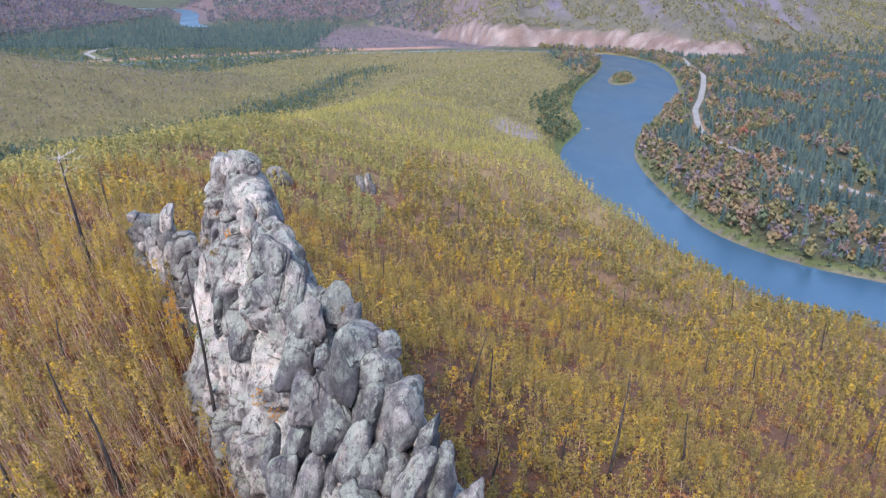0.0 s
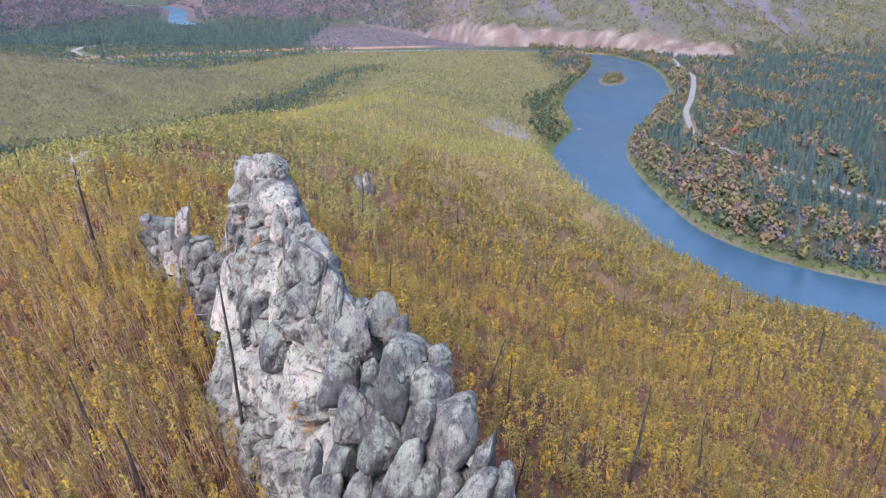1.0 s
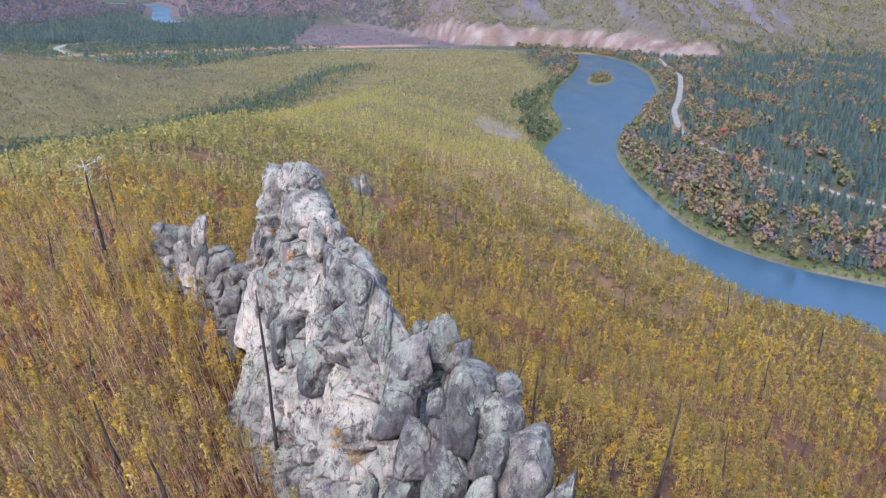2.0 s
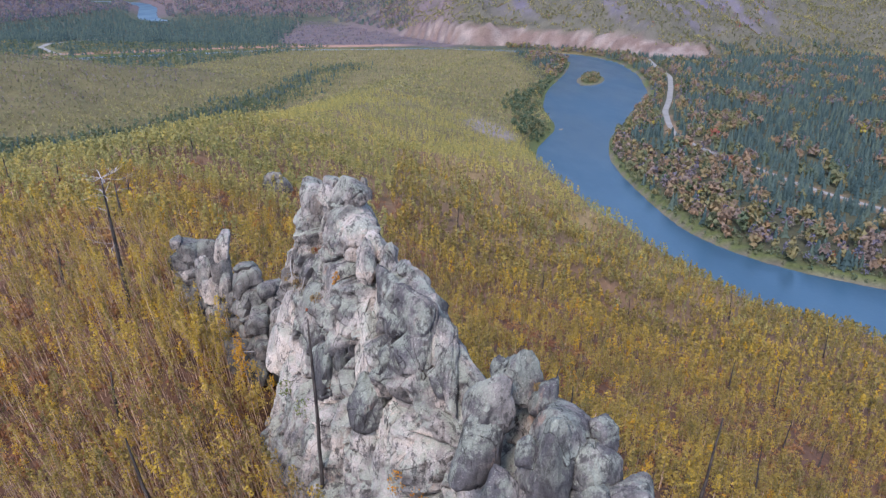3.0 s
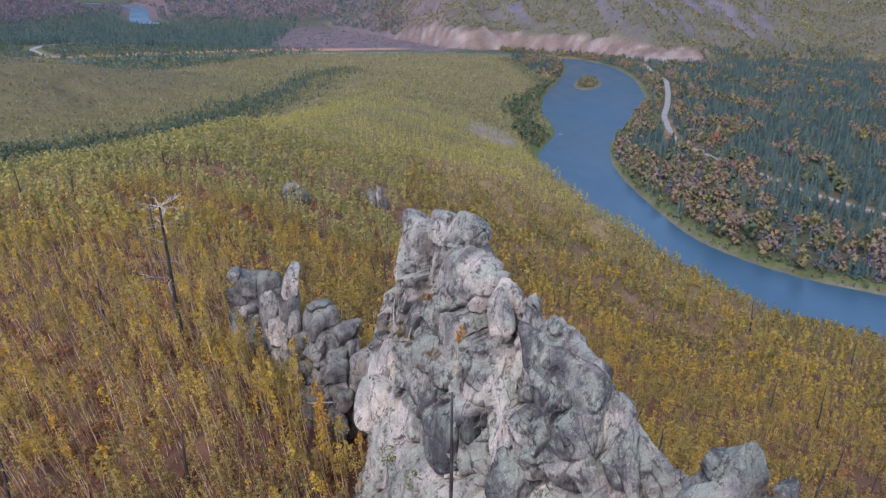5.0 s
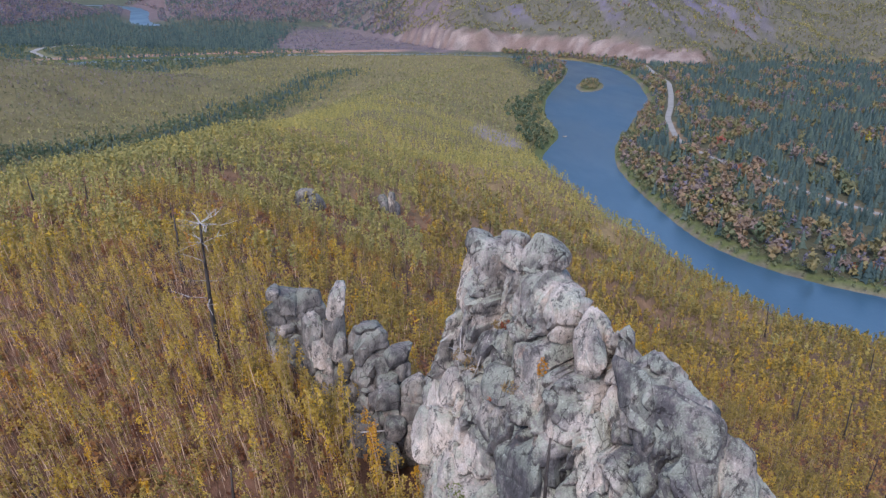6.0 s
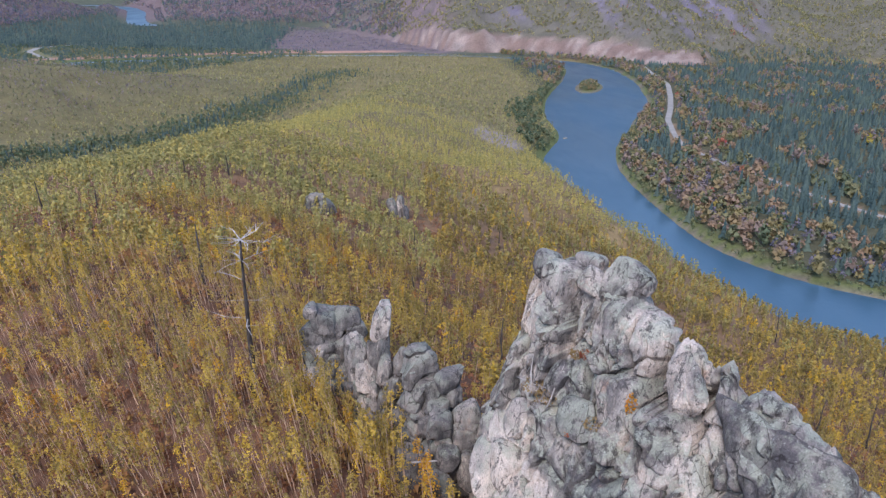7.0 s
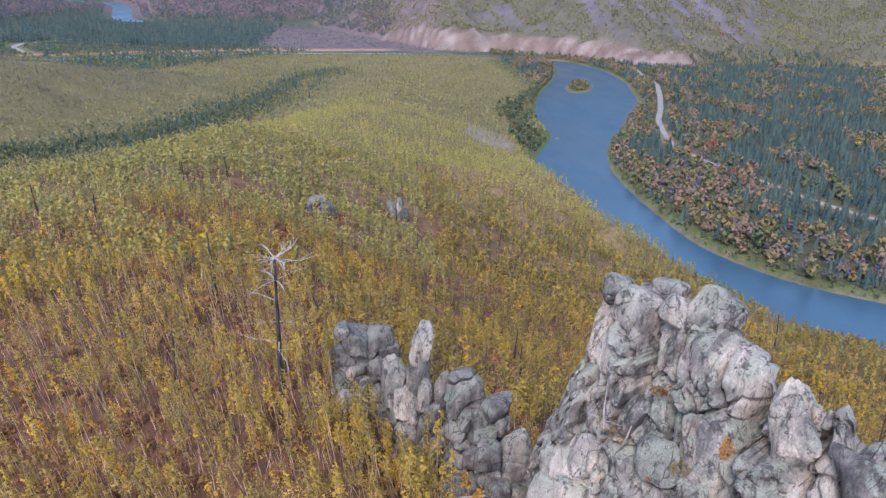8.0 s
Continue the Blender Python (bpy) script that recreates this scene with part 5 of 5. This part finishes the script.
def dead_tree(x, y, tall, lean_x=0.0, lean_y=0.0, r=0.16, boughs=0, pale=False):
    """A burnt standing trunk, broken at the top, with a few bare boughs."""
    SNAGS[0] += 1
    r *= 1.0 if pale else 1.3
    g = np.random.RandomState(700 + SNAGS[0])
    label = "tall dead larch with bare silvery boughs at its top" if pale else "charred dead larch trunk standing among young birches"
    tree = tagged(new("dead_tree"), label, "dead tree", "burnt trunks on the hill")
    tree.location = (x, y, ground_z(x, y) - 0.4)
    n = 9
    wob = np.cumsum(g.normal(size=(n + 1, 2)) * 0.045, 0)
    path = [(lean_x * q + wob[i, 0], lean_y * q + wob[i, 1], (tall + 0.4) * q) for i, q in enumerate(np.linspace(0, 1, n + 1))]
    verts, faces = tube(path, [r * (1.35 if i == 0 else 1.05 - 0.72 * i / n) for i in range(n + 1)], 7, SNAGS[0])
    mesh_object("trunk", verts, faces, CHARRED, tree, smooth=True)
    for i in range(boughs):
        q = (0.90 + 0.10 * (i + 0.5) / boughs if i > 4 else 0.5 + 0.06 * i) if pale else 0.45 + 0.53 * (i + 0.5) / boughs
        k = min(int(q * n + 0.5), n)
        a, size = g.uniform(0, 6.28), g.uniform(0.8, 2.3) * (1.7 if pale else 0.45)
        p0 = np.array(path[k])
        mid = p0 + np.array((math.cos(a), math.sin(a), g.uniform(-0.1, 0.35))) * size * 0.5
        end = mid + np.array((math.cos(a + g.uniform(-0.5, 0.5)), math.sin(a + g.uniform(-0.5, 0.5)), g.uniform(-0.25, 0.5))) * size * 0.5
        fork = mid + np.array((math.cos(a + 0.9), math.sin(a + 0.9), 0.3)) * size * 0.35
        v1, f1 = tube([tuple(p0), tuple(mid), tuple(end)], [0.055, 0.04, 0.015] if pale else [0.045, 0.03, 0.012], 5, i)
        v2, f2 = tube([tuple(mid), tuple(fork)], [0.04, 0.015], 4, i)
        mesh_object("branch", v1 + v2, f1 + [tuple(j + len(v1) for j in f) for f in f2], SILVER if pale else CHARRED, tree)
    return tree


for row in DEAD:
    dead_tree(*row)


# ---- smaller rocks ----
def outcrop(x, y, label):
    ob = tagged(new("rock_outcrop"), label, "rock")
    ob.location = (x, y, ground_z(x, y))
    return ob


def stone(parent, x, y, z, rx, ry, rz, turn=0.0, tip=0.0, name="boulder", mat=DARK_ROCK):
    BLOCK_COUNT[0] += 1
    verts, faces = boulder_shape((rx, ry, rz), BLOCK_COUNT[0] + 40, sharp=11.0, level=4 if rz > 1.2 else 3)
    rot = Matrix.Rotation(radians(turn), 3, "Z") @ Matrix.Rotation(radians(tip), 3, "Y")
    base = Vector((x, y, z)) - Vector(parent.location)
    return crust_on(mesh_object(name, verts @ np.array(rot).T + np.array(base), faces, mat, parent, True, 30), 0.5 * math.sin(BLOCK_COUNT[0] * 1.7))


def stack(parent, x, y, z0, z1, rx, ry, n, turn, seed):
    """Worn slabs lying on one another, narrower towards the top."""
    g = np.random.RandomState(seed)
    for i in range(n):
        q = (i + 0.5) / n
        k = 1.15 - 0.35 * q
        if i % 2:
            a, h = g.uniform(0, 6.28), 0.95 * (z1 - z0) / n
            for turned in (a, a + 3.14):
                stone(parent, x + 0.55 * rx * math.cos(turned), y + 0.55 * ry * math.sin(turned), z0 + (z1 - z0) * q, 0.68 * rx * k, 0.68 * ry * k, h, turn + g.normal() * 20, g.normal() * 6)
            continue
        stone(parent, x + g.normal() * 0.25, y + g.normal() * 0.25, z0 + (z1 - z0) * q, rx * k * g.uniform(0.85, 1.1), ry * k * g.uniform(0.85, 1.1), 0.95 * (z1 - z0) / n, turn + g.normal() * 12, g.normal() * 4)


spur = outcrop(-34, 85, "low broken granite outcrop with a pale upright needle")
stack(spur, -39.6, 91.6, 126.5, 136.3, 1.7, 1.5, 7, 20, 1)
stone(spur, -40.6, 91.2, 136.9, 0.7, 0.7, 0.7)
stack(spur, -37.6, 92.2, 127.0, 136.5, 1.8, 1.4, 7, 10, 2)
stone(spur, -34.0, 85.4, 138.2, 0.75, 0.75, 2.0, 15, 5, "boulder", ROCK)
stone(spur, -34.1, 85.3, 135.4, 1.0, 0.9, 1.8, 35, -4)
stack(spur, -35.2, 84.8, 126.5, 136.2, 1.1, 1.0, 6, 0, 3)
stone(spur, -36.3, 85.7, 135.0, 0.8, 0.9, 2.0, 40)
stack(spur, -33.0, 84.4, 126.0, 135.2, 1.3, 1.2, 6, 25, 4)
stone(spur, -31.1, 82.1, 137.5, 1.1, 0.9, 0.6, 15)
stack(spur, -30.7, 81.8, 126.5, 137.2, 1.5, 1.3, 9, 30, 5)
stack(spur, -28.9, 80.7, 126.0, 136.0, 1.4, 1.3, 9, 10, 6)
stack(spur, -29.4, 79.0, 125.5, 133.4, 1.5, 1.3, 7, 60, 7)
stack(spur, -27.4, 79.2, 125.5, 133.6, 1.4, 1.3, 5, 20, 8)
stone(spur, -28.6, 77.2, 130.4, 1.0, 1.0, 1.1, 0)
stone(spur, -29.2, 76.2, 128.4, 0.9, 0.9, 1.5, 35)
stone(spur, -26.6, 77.8, 128.6, 1.3, 1.1, 2.2, 15)
stone(spur, -31.6, 78.6, 128.8, 1.4, 1.2, 2.2, 15)
hill_rock = outcrop(-31, 281, "grey granite outcrop among dark birches on the slope")
zz = hill_rock.location.z - 2.2
stone(hill_rock, -32.5, 281, zz + 3.0, 1.8, 1.8, 5.5, 20)
stone(hill_rock, -30.0, 281.6, zz + 4.2, 1.6, 1.6, 6.2, 50)
stone(hill_rock, -28.2, 281, zz + 2.0, 1.4, 1.6, 4.6, 10)
flat_rock = outcrop(-54, 230.5, "flat layered granite outcrop on the hillside")
zz = flat_rock.location.z - 1.0
stone(flat_rock, -55.6, 230.5, zz + 2.6, 2.2, 2.0, 3.4, 10)
stone(flat_rock, -52.6, 230.2, zz + 2.2, 2.0, 1.8, 3.0, 40)
stone(flat_rock, -54.2, 230.8, zz + 5.4, 2.6, 1.8, 1.0, 15)
for sx, sy, sr in ((138, 660, 1.6), (232, 452, 1.2), (262, 424, 1.6), (180, 905, 1.8), (300, 1310, 2.0)):
    r_ob = tagged(new("river_rock"), "pale boulder breaking the river surface", "rock", "boulders in the river")
    r_ob.location = (sx, sy, WATER_Z)
    stone(r_ob, sx, sy, WATER_Z, sr * 1.6, sr, sr * 0.8, sx, 0, "boulder")

# ---- plants and dead wood on the rock ----
RED = leaf_material("red_ledge_leaves", [(0.0, (0.16, 0.04, 0.03)), (0.5, (0.25, 0.07, 0.04)), (1.0, (0.30, 0.14, 0.06))], 0.5)
ORANGE = leaf_material("orange_leaves", [(0.0, (0.45, 0.25, 0.03)), (1.0, (0.55, 0.20, 0.03))], 0.5)
GREEN = leaf_material("green_leaves", [(0.0, (0.08, 0.12, 0.025)), (1.0, (0.16, 0.17, 0.04))], 0.5)
DRY = leaf_material("dry_grass", [(0.0, (0.20, 0.14, 0.07)), (0.5, (0.28, 0.20, 0.09)), (1.0, (0.20, 0.10, 0.05))], 0.5)
PLANTS = [0]


def ledge_plant(s, w, z, size, tall, mat, label, category):
    PLANTS[0] += 1
    g = np.random.RandomState(900 + PLANTS[0])
    v, t, _ = bush(g, 90, 0.11, tall, size)
    ob = tri_object("ledge_plant", v, t, [mat], None, g.uniform(0, 1, len(v)))
    ob.location = fin_point(s, min(w, face_at(s, z) - 0.1) if 15 < s < 44 and z < 147 else w, z - 0.2)
    tagged(ob, label, category, "plants on the rock ledges", "stuff")


ledge_plant(32.5, -1.9, 143.4, 0.35, 1.6, ORANGE, "small orange-leaved bush in a rock cleft", "bush")
ledge_plant(35.3, 0.2, 147.6, 0.55, 0.8, RED, "dark red moss and leaves under the summit block", "moss")
ledge_plant(36.7, -1.9, 144.9, 0.5, 0.6, RED, "dark red low leaves on a rock ledge", "moss")
ledge_plant(37.5, -2.0, 144.7, 0.5, 0.5, DRY, "dry brown grass on a rock ledge", "grass")
ledge_plant(39.8, -3.0, 141.4, 0.9, 1.0, DRY, "dry brown grass filling a rock ledge", "grass")
ledge_plant(38.9, -3.0, 141.0, 0.8, 1.1, DRY, "dry brown grass filling a rock ledge", "grass")
ledge_plant(34.4, -2.5, 141.8, 0.6, 0.8, DRY, "dry brown grass tuft in a rock hollow", "grass")
ledge_plant(36.2, -2.9, 140.3, 0.6, 0.5, RED, "dark red low leaves below a boulder", "moss")
ledge_plant(27.3, -1.2, 145.5, 0.45, 0.6, GREEN, "small green bush on a rock ledge", "bush")
ledge_plant(31.8, -2.3, 140.0, 0.5, 0.7, DRY, "dry brown grass tuft in a rock hollow", "grass")
ledge_plant(20.3, -4.3, 133.2, 0.7, 1.9, ORANGE, "golden bush at the foot of the rock", "bush")
ledge_plant(19.0, -4.0, 132.6, 0.7, 1.6, ORANGE, "golden bush at the foot of the rock", "bush")
ledge_plant(33.5, -5.3, 132.4, 0.8, 1.6, GREEN, "green bush at the foot of the rock", "bush")
ledge_plant(37.0, -5.6, 132.6, 0.8, 1.6, GREEN, "green bush at the foot of the rock", "bush")
ledge_plant(30.0, -3.2, 136.6, 0.5, 0.8, RED, "dark red low leaves in a rock cleft", "moss")
ledge_plant(11.5, -0.8, 144.4, 0.35, 0.5, DRY, "dry brown grass between boulder tops", "grass")


def dead_sapling(p0, p1, r, label):
    ob = tagged(new("dead_sapling"), label, "dead wood", "dead wood on the rocks")
    ob.location = p0
    d = Vector(p1) - Vector(p0)
    path = [tuple(d * q + Vector((0.05 * math.sin(7 * q), 0.05 * math.cos(5 * q), 0))) for q in (0, 0.3, 0.6, 1.0)]
    verts, faces = tube(path, [r, r * 0.85, r * 0.6, r * 0.25], 6, int(r * 1000))
    mesh_object("trunk", verts, faces, SILVER, ob, smooth=True)
    for i, q in enumerate((0.5, 0.7, 0.85)):
        a = i * 2.1
        v, f = tube([tuple(d * q), tuple(d * q + Vector((0.5 * math.cos(a), 0.5 * math.sin(a), 0.3)))], [r * 0.35, 0.008], 4, i)
        mesh_object("branch", v, f, SILVER, ob)


dead_sapling(fin_point(40.0, -3.2, 140.9), fin_point(40.2, -3.0, 143.9), 0.07, "bare grey dead sapling standing on a ledge")
dead_sapling(fin_point(38.6, -3.1, 140.6), fin_point(38.2, -2.2, 143.8), 0.07, "bare grey dead sapling leaning on the rock")
dead_sapling(fin_point(41.5, -3.0, 141.6), fin_point(38.9, -2.9, 142.0), 0.06, "bare grey dead sapling lying across a ledge")
dead_sapling((-31.5, 76.5, 130.6), (-26.2, 77.3, 130.4), 0.14, "pale fallen trunk lying against the outcrop")


# ---- single birches nearest the way ----
def birch_tree(i, tall, tint):
    g = np.random.RandomState(300 + i)
    tree = tagged(new("birch_tree"), "slender young birch with a pale bare stem and yellow leaves", "birch", "young birches below the rock")
    sv, st, (bx, by) = stem(tall, 0.06, g, 6, 0.6, 5)
    trunk = tri_object("trunk", np.array(sv), np.array(st), [BIRCH_BARK])
    trunk.parent = tree
    whorls = [(g.uniform(0.36, 1.0), g.uniform(0, 6.28)) for _ in range(20)]

    def place(h):
        q, a = whorls[h.randint(len(whorls))]
        q = min(q + h.normal() * 0.03, 1.03)
        r = 0.95 * (1.12 - q) ** 0.7 * h.uniform(0.1, 1.0)
        a += h.normal() * 0.35
        return (bx * q * q + r * math.cos(a), by * q * q + r * math.sin(a), tall * q + r * 0.35)
    cv, ct = tuft_cloud(g, 190, place, 0.105)
    crown = tri_object("crown", np.array(cv), np.array(ct), [GOLD], None, np.clip(np.repeat(tint + g.normal(size=len(ct)) * 0.06, 3), 0, 1))
    crown.parent = tree
    return tree


saplings = [birch_tree(i, h, c) for i, (h, c) in enumerate(((6.2, 0.35), (5.4, 0.5), (6.8, 0.25), (5.9, 0.6), (5.0, 0.42), (6.5, 0.15), (7.2, 0.48), (4.6, 0.7), (6.0, 0.3), (5.7, 0.85)))]
g = np.random.RandomState(77)
x, y = g.uniform(-78, -21, 420), g.uniform(44, 98, 420)
ok = clear_of_rock(x, y, -0.5)
x, y = x[ok][:236], y[ok][:236]
fx = g.uniform(-43, -26, 62)
x, y = np.concatenate([x, fx]), np.concatenate([y, np.interp(fx, (-43, -38, -34, -29, -26), (88.5, 88.5, 82.5, 75.5, 74.5)) - g.uniform(0, 6.5, 62)])
for i, (px, py, pz) in enumerate(zip(x, y, height(x, y))):
    m = pose(px, py, pz - 0.1, 8.5 + g.normal() * 2.5, g.normal() * 2.5 - 8.0, 0) @ pose(0, 0, 0, 0, 0, g.uniform(0, 360))
    if i < len(saplings):
        saplings[i].matrix_basis = m
    else:
        made = copy_thing(saplings[i % len(saplings)], m)
        made.scale = (g.uniform(0.8, 1.2),) * 3
